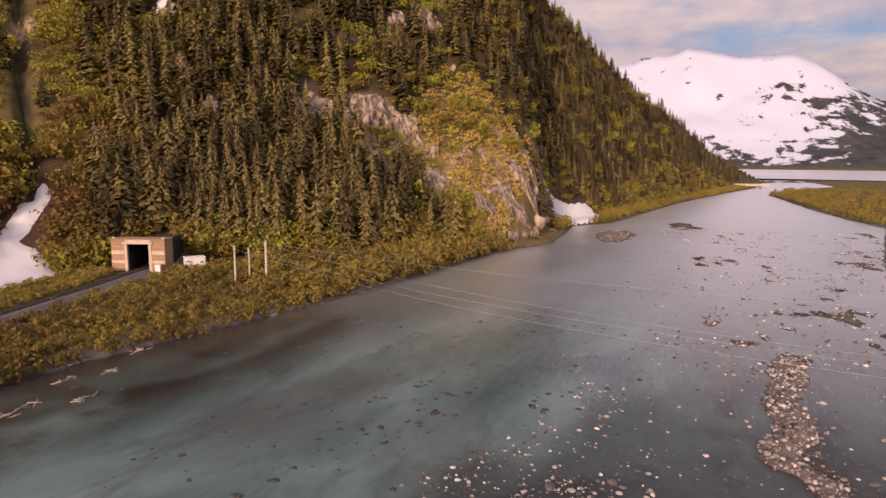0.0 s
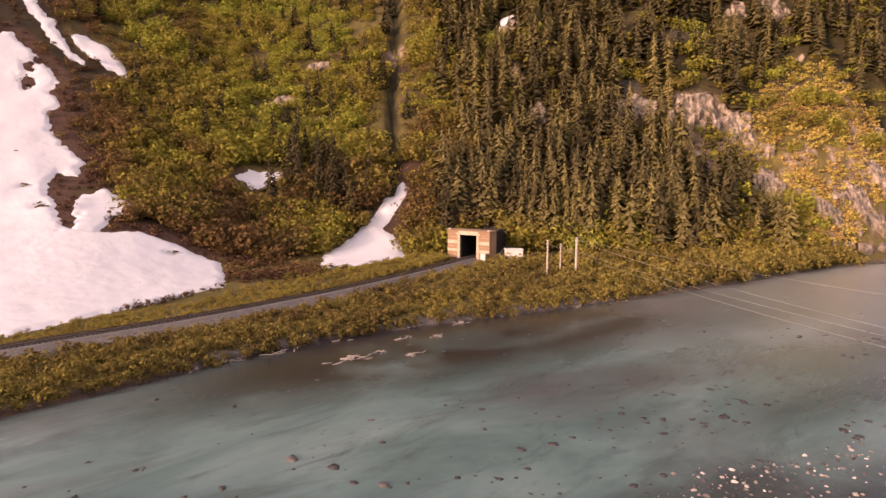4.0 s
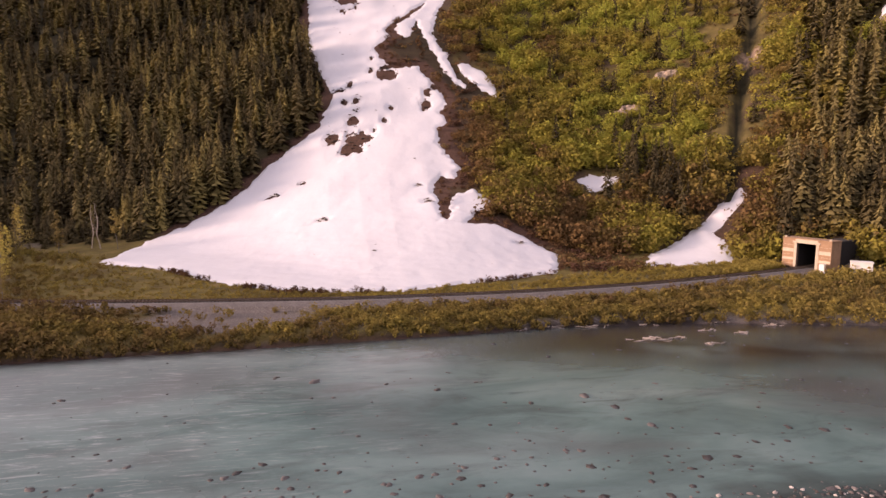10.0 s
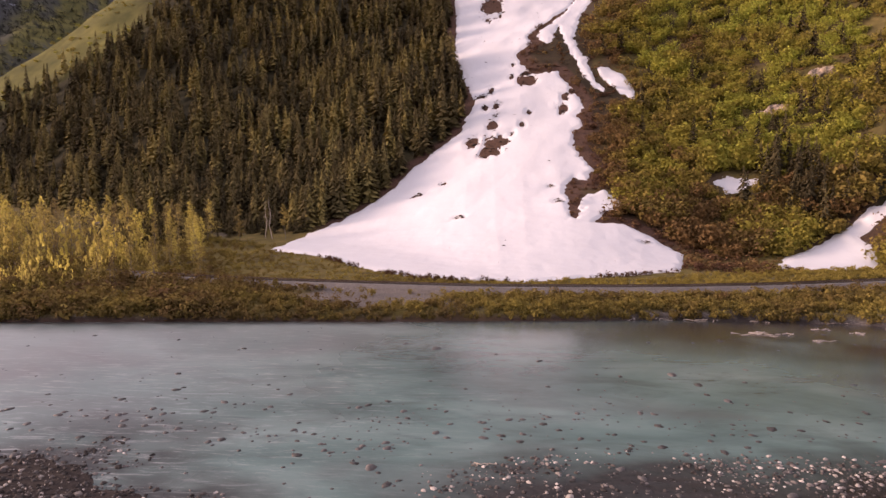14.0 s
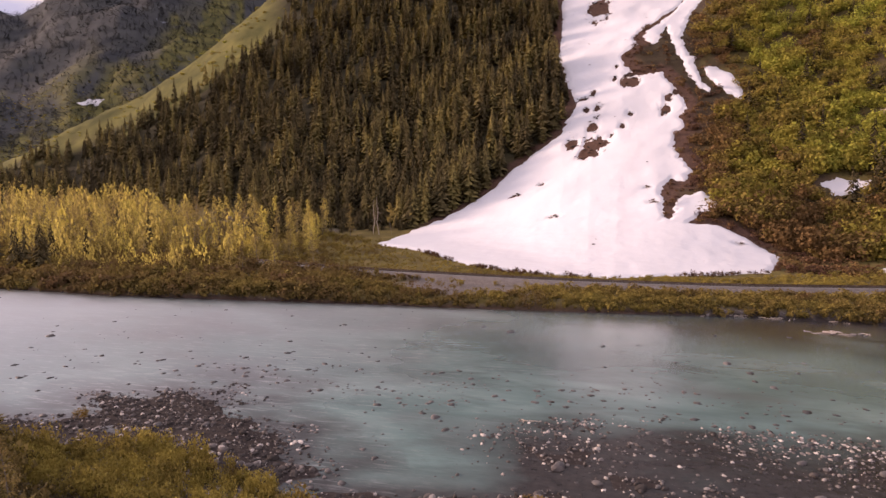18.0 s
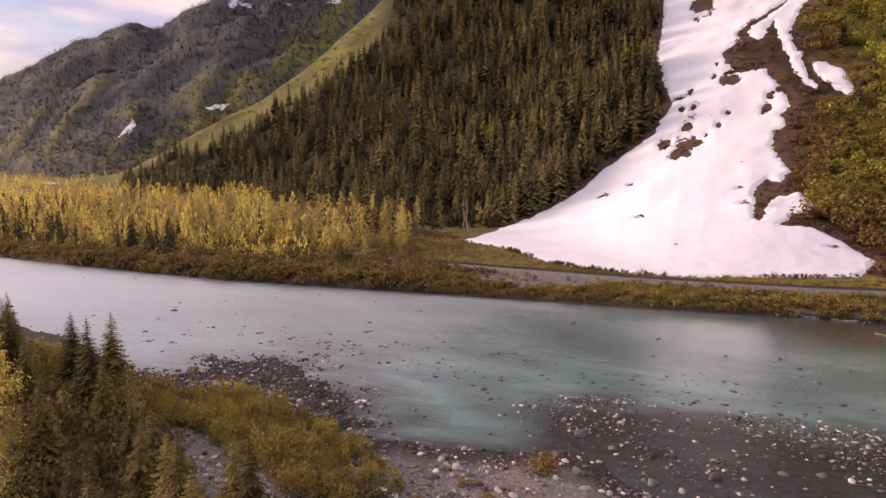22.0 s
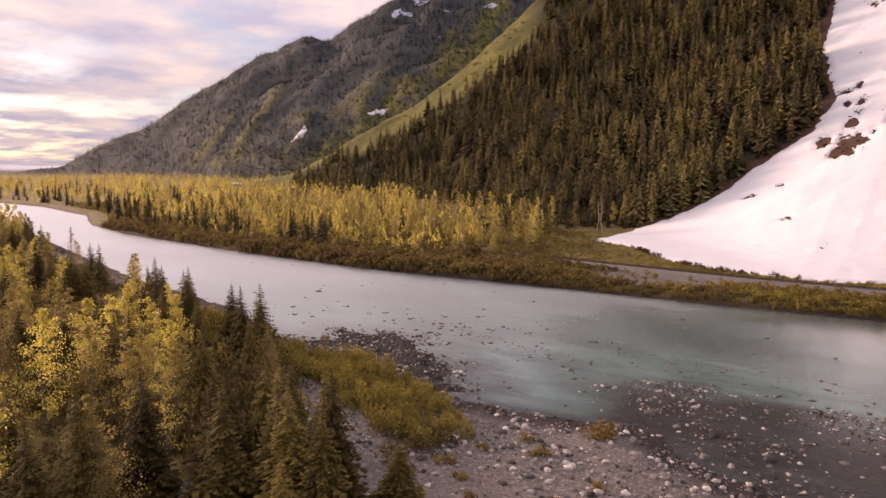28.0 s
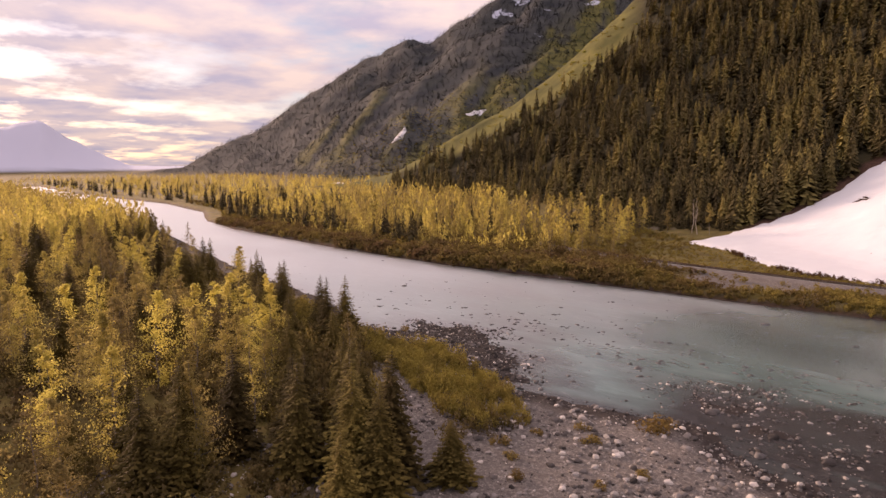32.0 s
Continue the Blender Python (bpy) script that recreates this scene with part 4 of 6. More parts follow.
def hillside_undergrowth():
    """Dead brown growth in the gaps and along the snow."""
    rng = np.random.default_rng(44)
    x, y, a, r = spread(rng, 16000, -78, -2, 165, 460, 1.2)
    _, rise = hill_rise(a, r)
    fan = np.maximum(edge_distance(x, y, FAN), edge_distance(x, y, STRIP))
    ok = (np.abs(a - np.interp(r, (240, 250, 347, 450, 600), (-31.0, -31.2, -32.9, -34, -35))) > 0.5) & ((rise > 0.8) | (np.hypot((x - 70) / 22, (y - 186) / 24) < 1)) & clear_of_snow(x, y, 0.4) & ~((x > 218) & (y < 99)) & (rng.uniform(0, 1, len(x)) < np.where(fan > -26, 1.0, 0.42) + 0.5 * fbm(x / 9, y / 9, 45, 3))
    x, y, fan = x[ok], y[ok], fan[ok]
    s = (0.5 + 1.7 * rng.uniform(0, 1, len(x)) ** 1.8) * np.where(fan > -24, 1.5, 1)
    t = np.clip(0.42 + 1.3 * fbm(x / 10, y / 10, 46, 3) + rng.normal(0, 0.2, len(x)) - 0.2 * (fan > -10), 0, 1)
    got = strew(LIGHT, on_land(x, y, 0.12), s * 0.8, s, rng.uniform(0, 6.28, len(x)), t, rng)
    stuff("dead_brush", "low rust-brown brush beside the melting snow", "brush", DEAD, got)
    # bare twigs along the foot of the snow
    x = rng.uniform(-62, 56, 900)
    y = np.interp(x, (-58, -40, -23, -8, 7, 29, 51, 58), (190, 167, 154, 150, 150, 159, 168, 186)) - rng.uniform(-0.4, 2.6, len(x))
    ok = rng.uniform(0, 1, len(x)) < 0.02 + 2.6 * fbm(x / 9, y / 9, 48, 3) + 0.55 * ((x > -38) & (x < -16))
    x, y = x[ok], y[ok]
    got = strew(LIGHT, on_land(x, y, 0.1), rng.uniform(0.7, 1.7, len(x)), rng.uniform(0.5, 1.2, len(x)), rng.uniform(0, 6.28, len(x)), rng.uniform(0, 0.25, len(x)), rng)
    stuff("twig_brush", "dark bare twigs along the foot of the snow", "brush", DEAD, got)
    # the dark stand at the forest's foot
    x, y = rng.uniform(-150, -72, 420), rng.uniform(196, 262, 420)
    ok = clear_of_snow(x, y, 3) & (y > np.where(x > -106, 244, 212)) & (rng.uniform(0, 1, 420) < 0.75)
    x, y = x[ok], y[ok]
    h = rng.uniform(4, 13, len(x))
    got = strew(CONIFERS, on_land(x, y, 0.3), h, h * 0.23, rng.uniform(0, 6.28, len(x)), rng.uniform(0, 0.35, len(x)), rng)
    stuff("spruce_stand", "dark young spruces at the foot of the forest", "trees", NEEDLES, got)


def spur_brush():
    rng = np.random.default_rng(14)
    x, y, a, r = spread(rng, 5000, 27, 62, 420, 1500, 1.0)
    near, rise = hill_rise(a, r)
    ok = (rise > 3) & (rng.uniform(0, 1, len(x)) < 0.5 + 1.5 * fbm(x / 60, y / 60, 29, 3)) & ((near > 0.72 * column(SLOPE, a, 4)) | (r > 780))
    x, y, a, r = x[ok], y[ok], a[ok], r[ok]
    s = rng.uniform(2, 5, len(x))
    got = strew(LIGHT, on_land(x, y, 0.2), s * 0.7, s, rng.uniform(0, 6.28, len(x)), rng.uniform(0.2, 0.8, len(x)), rng)
    stuff("ridge_brush", "low green brush on a mountain ridge", "brush", SHRUB, got)


def bluff_tussocks():
    rng = np.random.default_rng(16)
    x, y = rng.uniform(200, 292, 7000), rng.uniform(84, 142, 7000)
    az, r = bearing(x, y)
    near, _ = hill_rise(az, r)
    ok = (near > 1) & (np.hypot((x - 243) / 44, (y - 104) / 30) < 1.1) & (crease_distance(x, y) > 4) & (y > 92) & clear_of_snow(x, y, 2) & (rng.uniform(0, 1, len(x)) < 0.55 + 1.6 * fbm(x / 9, y / 9, 18, 3))
    x, y = x[ok], y[ok]
    s = 0.7 + 2.2 * rng.uniform(0, 1, len(x)) ** 2
    t = np.clip(0.6 + 1.3 * fbm(x / 12, y / 12, 19, 3) + rng.normal(0, 0.2, len(x)), 0, 1)
    got = strew([leaf_cloud(170 + k, 44, 4, 0.16, 0.9) for k in range(4)], on_land(x, y, 0.15), s * 0.8, s, rng.uniform(0, 6.28, len(x)), t, rng)
    stuff("bluff_brush", "golden tufts and shrubs on a sunlit bluff", "brush", BLUFF, got)


def far_mountain_woods():
    rng = np.random.default_rng(15)
    x, y, a, r = spread(rng, 19000, 28, 71, 950, 2700, 1.0)
    _, rise = hill_rise(a, r)
    ok = (rise > 6) & (rng.uniform(0, 1, len(x)) < 0.75 + 1.6 * fbm(x / 160, y / 160, 33, 4) + 0.25 * (a > 52))
    x, y, a, r = x[ok], y[ok], a[ok], r[ok]
    h = rng.uniform(9, 17, len(x))
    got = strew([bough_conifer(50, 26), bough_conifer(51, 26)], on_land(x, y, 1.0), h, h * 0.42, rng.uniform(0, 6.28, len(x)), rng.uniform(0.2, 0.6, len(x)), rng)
    stuff("mountain_forest", "dark conifer forest on a distant mountainside, painted blue-grey with haze", "forest", NEEDLES_HAZED, got)


def bank_willows():
    rng = np.random.default_rng(5)
    x = rng.uniform(-330, 220, 9500)
    fx, fy = np.array(FAR_SHORE, float).T
    rx, ry = np.array(RAIL, float).T
    shore, rail = np.interp(x, fx, fy), np.interp(x, rx, ry)
    width = np.where(x < 121, rail - 4.6 - shore, np.maximum(48 - (x - 121) * 0.25, 8))
    y = shore - 3.0 + (width + 3.0) * rng.uniform(0, 1, len(x)) ** 1.35
    pad = np.hypot((x + 31) / 17, (y - 129.5) / 9.5) < 1
    az, r = bearing(x, y)
    near, _ = hill_rise(az, r)
    ok = (~pad | (rng.uniform(0, 1, len(x)) < 0.06)) & (near < 2.5) & (np.hypot(x - 122, y - 159) > 9) & (rng.uniform(0, 1, len(x)) < 0.75 + fbm(x / 10, y / 10, 35, 3))
    # behind the track too
    x2 = rng.uniform(-125, 118, 3800)
    y2 = np.interp(x2, rx, ry) + 5 + rng.uniform(0, 1, len(x2)) ** 1.3 * np.interp(x2, (-125, -80, -20, 40, 80, 118), (75, 62, 9, 12, 26, 9))
    ok2 = clear_of_snow(x2, y2, 0.6)
    x, y = np.concatenate([x[ok], x2[ok2]]), np.concatenate([y[ok], y2[ok2]])
    back = np.concatenate([np.zeros(ok.sum()), np.ones(ok2.sum())])
    tall = np.interp(x, (-330, -120, -62, -46, -14, 0, 60, 110, 150, 235), (2.6, 3.4, 3.0, 1.8, 1.7, 1.9, 1.9, 2.2, 3.6, 4.2))
    s = rng.uniform(0.5, 1.15, len(x)) * np.where(back > 0, np.interp(x, (-125, -85, -60, 40, 118), (2.2, 1.7, 0.8, 0.9, 1.8)), tall)
    t = np.clip(np.interp(x, (-150, -60, 0, 80, 240), (0.25, 0.3, 0.55, 0.5, 0.95)) + 0.9 * fbm(x / 12, y / 12, 37, 3) + rng.normal(0, 0.12, len(x)) + 0.3 * back, 0, 1)
    got = strew(LIGHT, on_land(x, y, 0.1), s, s * rng.uniform(0.7, 1.1, len(x)), rng.uniform(0, 6.28, len(x)), t, rng)
    # the strip between the eastern slope and the water
    x3 = 285 + 560 * rng.uniform(0, 1, 1900) ** 1.2
    y3 = np.interp(x3, fx, fy) - 2.6 + 16 * rng.uniform(0, 1, len(x3)) ** 1.3
    ok3 = clear_of_snow(x3, y3, 1.0)
    x3, y3 = x3[ok3], y3[ok3]
    s3 = rng.uniform(1.6, 4.4, len(x3))
    t3 = np.clip(0.85 + 0.9 * fbm(x3 / 14, y3 / 14, 39, 3), 0, 1)
    more = strew(LIGHT, on_land(x3, y3, 0.1), s3, s3 * 0.9, rng.uniform(0, 6.28, len(x3)), t3, rng)
    stuff("shore_willows", "yellow-olive scrub between the mountain's foot and the river", "shrubs", WILLOW, more)
    stuff("bank_willows", "low olive willow scrub along the riverbank", "shrubs", WILLOW, got)


def island_brush():
    rng = np.random.default_rng(55)
    nx, ny = np.array(NEAR_SHORE, float).T
    x = 190 + 620 * rng.uniform(0, 1, 2600) ** 1.4
    y = np.interp(x, nx, ny) - 4 - 120 * rng.uniform(0, 1, len(x)) ** 1.6
    ok = rng.uniform(0, 1, len(x)) < 0.6 + 1.3 * fbm(x / 18, y / 18, 56, 3)
    x, y = x[ok], y[ok]
    s = rng.uniform(1.8, 5.2, len(x))
    t = np.clip(0.75 + 0.7 * fbm(x / 20, y / 20, 58, 3), 0, 1)
    got = strew(LIGHT, on_land(x, y), s, s * 0.9, rng.uniform(0, 6.28, len(x)), t, rng)
    stuff("island_willows", "yellow-green willows on the low ground by the lake", "shrubs", WILLOW, got)


# poplars and spruces that stand alone
def poplar_meshes(seed, tall, wide, leaves, size, bare=0.25, limbs=16):
    """Trunk with limbs, and a loose crown, of a slender young poplar."""
    g = np.random.default_rng(seed)
    lean = g.normal(0, 0.02, 2)
    zs = np.linspace(-0.3, tall * 0.96, 7)
    spine = np.stack([lean[0] * zs + 0.012 * tall * np.sin(zs * 0.7 + seed), lean[1] * zs + 0.012 * tall * np.cos(zs * 0.5), zs], -1)
    pieces = [tube(spine, np.linspace(0.007 * tall + 0.02, 0.012, 7), 5)]
    pts, outs = [], []
    for k in range(limbs):
        t = bare + (0.97 - bare) * (k + g.uniform(0, 0.8)) / limbs
        p = np.array([np.interp(t * tall * 0.96, zs, spine[:, n]) for n in range(3)])
        a = g.uniform(0, 6.28)
        reach = wide * (min(1.0, 3.0 * (t - bare) + 0.45) * (1.02 - t) ** 0.9 + 0.04) * g.uniform(0.65, 1.2)
        end = p + np.array([math.cos(a) * reach, math.sin(a) * reach, reach * g.uniform(0.1, 0.6)])
        mid = (p + end) / 2 + np.array([0, 0, 0.06 * reach])
        pieces.append(tube([p, mid, end], (0.0035 * tall * (1.2 - t) + 0.01, 0.016, 0.008), 3))
        n = max(4, int(leaves / limbs))
        u = g.uniform(0.25, 1.08, n)[:, None]
        q = p * (1 - u) + end * u + g.normal(0, 0.17 * reach + 0.10, (n, 3)) * (0.5 + 0.6 * u) * (1, 1, 0.7)
        pts.append(q)
        outs.append((q - p) + (0, 0, 0.3))
    pts, outs = np.concatenate(pts), np.concatenate(outs)
    outs /= np.linalg.norm(outs, axis=1)[:, None] + 1e-6
    v, f = sprays(pts, size * g.uniform(0.6, 1.4, len(pts)), outs, g)
    return joined(pieces), (v, f)


def spruce_meshes(seed, tall, wide, whorls=20, arms=8):
    """Trunk, and drooping boughs with ragged sprays."""
    g = np.random.default_rng(seed)
    trunk = tube([(0, 0, -0.3), (0.02 * tall * 0.1, 0, tall * 0.5), (0, 0, tall)], (0.012 * tall + 0.04, 0.008 * tall + 0.02, 0.01), 6)
    verts, faces = [], []
    for w in range(whorls):
        t = (w + 0.3) / whorls
        z = tall * (0.05 + 0.95 * t)
        reach = wide * (1 - t) ** 0.8 * g.uniform(0.8, 1.15) + 0.08
        for k in range(max(4, int(arms * (1.15 - 0.5 * t)))):
            a = g.uniform(0, 6.28)
            L = reach * g.uniform(0.65, 1.15)
            way, side = np.array([math.cos(a), math.sin(a), 0]), np.array([-math.sin(a), math.cos(a), 0])
            droop = g.uniform(0.15, 0.45) * L
            segs = 4
            for q in range(segs):
                u0, u1 = q / segs, (q + 1) / segs
                p0 = way * L * u0 + np.array([0, 0, z - droop * u0 ** 1.5 + 0.12 * L * u0 * u0])
                p1 = way * L * u1 + np.array([0, 0, z - droop * u1 ** 1.5 + 0.12 * L * u1 * u1])
                wd = (0.23 * L * (1 - 0.7 * u0) + 0.06) * g.uniform(0.6, 1.25)
                o = len(verts)
                verts += [p0, p1, p0 * 0.4 + p1 * 0.6 + side * wd + (0, 0, -0.35 * wd), p0 * 0.4 + p1 * 0.6 - side * wd + (0, 0, -0.35 * wd)]
                faces += [(o, o + 2, o + 1), (o, o + 1, o + 3)]
    top = len(verts)
    verts += [(0, 0, tall * 1.03), (0.06, 0, tall * 0.93), (-0.04, 0.05, tall * 0.93), (-0.04, -0.05, tall * 0.93)]
    faces += [(top, top + 1, top + 2), (top, top + 2, top + 3), (top, top + 3, top + 1)]
    return trunk, (np.array(verts), np.array(faces))


def tree(name, trunk, crown, leaf_mat, label, category, group):
    """A tree as an Empty with trunk and crown."""
    ob = tagged(new(name), label, category, group)
    part("trunk", arrays("trunk", *trunk, BARK, smooth=True), parent=ob)
    part("crown", arrays("crown", *crown, leaf_mat), parent=ob)
    return ob


def plant(kinds, x, y, size, turn):
    ob = copy_thing(kinds, pose(x, y, float(height(x, y)) - 0.1, 0, 0, turn))
    ob.scale = (size * random.uniform(0.9, 1.1), size * random.uniform(0.9, 1.1), size)
    return ob


def far_poplars():
    rng = np.random.default_rng(8)
    random.seed(8)
    fx, fy = np.array(FAR_SHORE, float).T
    kinds = [tree("poplar", *poplar_meshes(60 + s, 14, 3.5, 1000, 0.165, 0.05, 40), POPLAR, "slender poplar with yellow spring leaves on the far bank", "tree", "far bank poplars") for s in range(5)]
    dark = [tree("spruce", *spruce_meshes(70 + s, 11, 2.0, 13, 6), NEEDLES_NEAR, "dark spruce among yellow poplars on the far bank", "tree", "far bank spruces") for s in range(2)]
    n = 0
    spots = []
    while n < 250:
        x = -84 - 260 * rng.uniform(0, 1) ** 1.15
        y = np.interp(x, fx, fy) + 18 + rng.uniform(0, 1) * np.interp(-x, (84, 112, 150, 312), (24, 118, 120, 150))
        if abs(float(rail_off(x, y))) < 5 or (x > -108 and y > 160 + (-84 - x) * 3.4) or (-100 > x > -150 and 140 < y < 155 and rng.uniform() < 0.6):
            continue
        az, r = bearing(x, y)
        if float(hill_rise(az, r)[0]) > 6:
            continue
        spots.append((x, y))
        back = y - np.interp(x, fx, fy)
        k = kinds[rng.integers(0, 5)] if rng.uniform() < 0.82 else dark[rng.integers(0, 2)]
        plant(k, x, y, rng.uniform(0.35, 0.8) if back < 30 else rng.uniform(0.65, 1.05) if back < 60 else rng.uniform(0.85, 1.3), rng.uniform(0, 360))
        n += 1
    # the row that stands before the track, and the wood's eastern end
    for x, y, size in ((-168, 157, 0.7), (-153, 152, 0.8), (-148, 152, 0.85), (-135, 145, 0.9), (-132, 154, 0.9), (-127, 154, 0.75), (-121, 153, 0.85), (-110, 154, 0.8), (-94, 152, 0.75), (-79, 147, 0.68), (-139, 186, 1.0), (-136, 194, 1.05), (-132, 200, 1.0), (-129, 208, 1.05), (-124, 212, 1.0), (-120, 216, 1.0), (-113, 218, 0.95), (-107, 218, 0.9)):
        plant(kinds[rng.integers(0, 5)], x, y, size, rng.uniform(0, 360))
    for k in kinds + dark:
        k.location = (-175 - 9 * (kinds + dark).index(k), 175 + 4 * (kinds + dark).index(k), 1.9)
    # the wood goes on up the valley
    x = -105 - 1800 * rng.uniform(0, 1, 6600) ** 1.7
    y = np.interp(x, fx, fy) + 8 + rng.uniform(0, 1, len(x)) * np.interp(-x, (105, 200, 400, 900, 1900), (60, 120, 330, 560, 700))
    az, r = bearing(x, y)
    ok = (hill_rise(az, r)[1] < 6) & (rng.uniform(0, 1, len(x)) < (0.7 + 1.4 * fbm(x / 30, y / 30, 45, 3)) * np.interp(-x, (105, 180, 260, 400), (0.2, 0.55, 0.75, 0.85))) & (np.abs(rail_off(x, y)) > 4)
    x, y = x[ok], y[ok]
    x4 = -270 - 1790 * rng.uniform(0, 1, 3000) ** 1.5
    nx, ny = np.array(NEAR_SHORE, float).T
    y4 = np.interp(x4, nx, ny) - 8 - 130 * rng.uniform(0, 1, 3000) ** 1.5
    x, y = np.concatenate([x, x4]), np.concatenate([y, y4])
    h = rng.uniform(4, 17, len(x)) ** np.where(rng.uniform(0, 1, len(x)) < 0.5, 1.0, 0.85) * np.interp(y - np.interp(x, fx, fy), (-1, 0, 8, 45), (1, 0.4, 0.45, 1))
    low = 2600
    xl = -110 - 420 * rng.uniform(0, 1, low) ** 1.4
    yl = np.interp(xl, fx, fy) + 7 + rng.uniform(0, 1, low) ** 1.2 * np.interp(-xl, (110, 200, 530), (50, 95, 200))
    ok = np.abs(rail_off(xl, yl)) > 4
    gotl = strew(LIGHT, on_land(xl[ok], yl[ok]), rng.uniform(1.2, 4.5, ok.sum()), rng.uniform(1.2, 3.0, ok.sum()), rng.uniform(0, 6.28, ok.sum()), np.clip(rng.normal(0.45, 0.2, ok.sum()), 0, 1), rng)
    stuff("wood_undergrowth", "olive willow undergrowth beneath yellow poplars", "shrubs", WILLOW, gotl)
    light = []
    for s in range(4):
        g = np.random.default_rng(200 + s)
        z = g.uniform(0.04, 1.0, 72) ** 1.15
        a, q = g.uniform(0, 6.28, 72), g.uniform(0.1, 1, 72) ** 0.6 * np.clip(1.25 - 1.2 * z, 0.04, 0.8) * np.clip(0.8 + z, 0, 1)
        p = np.stack([np.cos(a) * q, np.sin(a) * q, z], -1)
        light.append(sprays(p, 0.085 * g.uniform(0.6, 1.4, 72), g.normal(0, 1, (72, 3)) + (0, 0, 0.3), g))
    w = h * rng.uniform(0.2, 0.32, len(x)) * 1.5
    t = np.clip(0.5 + 1.0 * fbm(x / 50, y / 50, 47, 3) + rng.normal(0, 0.25, len(x)), 0, 1)
    got = strew(light, on_land(x, y), h, w, rng.uniform(0, 6.28, len(x)), t, rng)
    stuff("poplar_wood", "yellow poplar woodland filling the valley floor", "forest", POPLAR_FAR, got)
    k = 350
    x = -150 - 1300 * rng.uniform(0, 1, k) ** 1.5
    y = np.interp(x, fx, fy) + 10 + rng.uniform(0, 1, k) ** 2 * 200
    az, r = bearing(x, y)
    ok = hill_rise(az, r)[1] < 6
    x, y = x[ok], y[ok]
    h = rng.uniform(7, 15, len(x))
    got = strew(CONIFERS, on_land(x, y), h, h * 0.2, rng.uniform(0, 6.28, len(x)), rng.uniform(0, 0.4, len(x)), rng)
    stuff("valley_spruces", "dark spruces scattered through the poplar wood", "trees", NEEDLES, got)


def near_trees():
    rng = np.random.default_rng(9)
    random.seed(9)
    pops = [tree("poplar", *poplar_meshes(80 + s, 13.5, 3.7, 3600, 0.115, 0.05, 44), POPLAR, "young poplar with fresh yellow leaves in the riverside thicket", "tree", "near bank poplars") for s in range(4)]
    bare = [tree("poplar", *poplar_meshes(90 + s, 13, 2.4, 1300, 0.10, 0.2, 36), POPLAR, "thin half-bare poplar with pale stem and few leaves", "tree", "near bank poplars") for s in range(2)]
    firs = [tree("spruce", *spruce_meshes(100 + s, 12, 3.1, 38, 19), NEEDLES_NEAR, "dark green spruce in the riverside thicket", "tree", "near bank spruces") for s in range(3)]
    for x, y, s in ((-77, 21, 1.0), (-58, 18, 1.05), (-138, 36, 1), (-81, 19, 0.9), (-124, 23, 1.1), (-128, -9, 1.25), (-148, 26, 1.1), (-100, 30, 0.9), (-89, 29, 0.95), (-70, 25, 0.9), (-113, 36, 0.9), (-16, -4, 1.1), (-19, -2, 1.0), (-13, -8, 0.95), (-26, 0, 0.9), (-31, -4, 0.85), (-17, -8, 1.05), (-20, -6, 1.1), (-24, -3, 1.0), (-27, -8, 1.0), (-23, -10, 1.05), (-31, 1, 0.85), (-12, -13, 0.8), (-32, -12, 1.0), (-47, 4, 0.9), (-51, 14, 0.75)):
        plant(firs[rng.integers(0, 3)], x, y, s, rng.uniform(0, 360))
    plant(firs[0], -40, 8, 0.72, 120)
    plant(firs[2], -34, 5, 0.8, 260)
    lone = plant(firs[1], -12, 0, 0.52, 40)
    lone.scale = (0.86, 0.86, 0.52)
    for x, y, s in ((-91, -7, 1.05), (-83, -3, 1), (-58, -10, 1.1), (-75, 1, 1), (-72, 8, 1), (-56, 3, 1.05), (-19, -31, 0.8), (-62, -14, 1), (-49, 1, 0.95), (-80, -22, 1), (-80, -15, 1), (-46, -6, 0.9), (-64, -2, 1.05), (-66, 12, 0.9), (-50, -18, 1.05), (-38, -22, 1)):
        plant(pops[rng.integers(0, 4)], x, y, s, rng.uniform(0, 360))
    for x, y, s in ((-35, -8, 1.05), (-28, -18, 0.95), (-61, 6, 0.9), (-44, 12, 0.8)):
        plant(bare[rng.integers(0, 2)], x, y, s, rng.uniform(0, 360))
    nx, ny = np.array(NEAR_SHORE, float).T
    n = 0
    while n < 215:
        x = -28 - 250 * rng.uniform() ** 1.3
        shore = np.interp(x, nx, ny)
        y = shore - 8 - rng.uniform() ** 0.9 * np.interp(-x, (28, 60, 120, 200, 280), (60, 75, 80, 75, 40))
        if y < -52 or (x > -60 and y > 6) or (x > -36 and y > -8):
            continue
        u = rng.uniform()
        kind = firs[rng.integers(0, 3)] if u < 0.36 else pops[rng.integers(0, 4)] if u < 0.93 else bare[rng.integers(0, 2)]
        plant(kind, x, y, rng.uniform(0.6, 1.1) if u < 0.36 else rng.uniform(0.72, 1.08), rng.uniform(0, 360))
        n += 1
    for k, ob in enumerate(pops + bare + firs):
        x, y = -150 - 6.3 * k, 18 + 9 * math.sin(k * 2.1)
        ob.location = (x, y, float(height(x, y)) - 0.1)
    # undergrowth
    x = -8 - 290 * rng.uniform(0, 1, 3600) ** 1.25
    shore = np.interp(x, nx, ny)
    y = shore - 4 - rng.uniform(0, 1, len(x)) * 95
    path = np.abs(y - (14.7 - 0.77 * (x + 36))) < 4.2 + 3 * fbm(x / 6, y / 6, 55, 2)
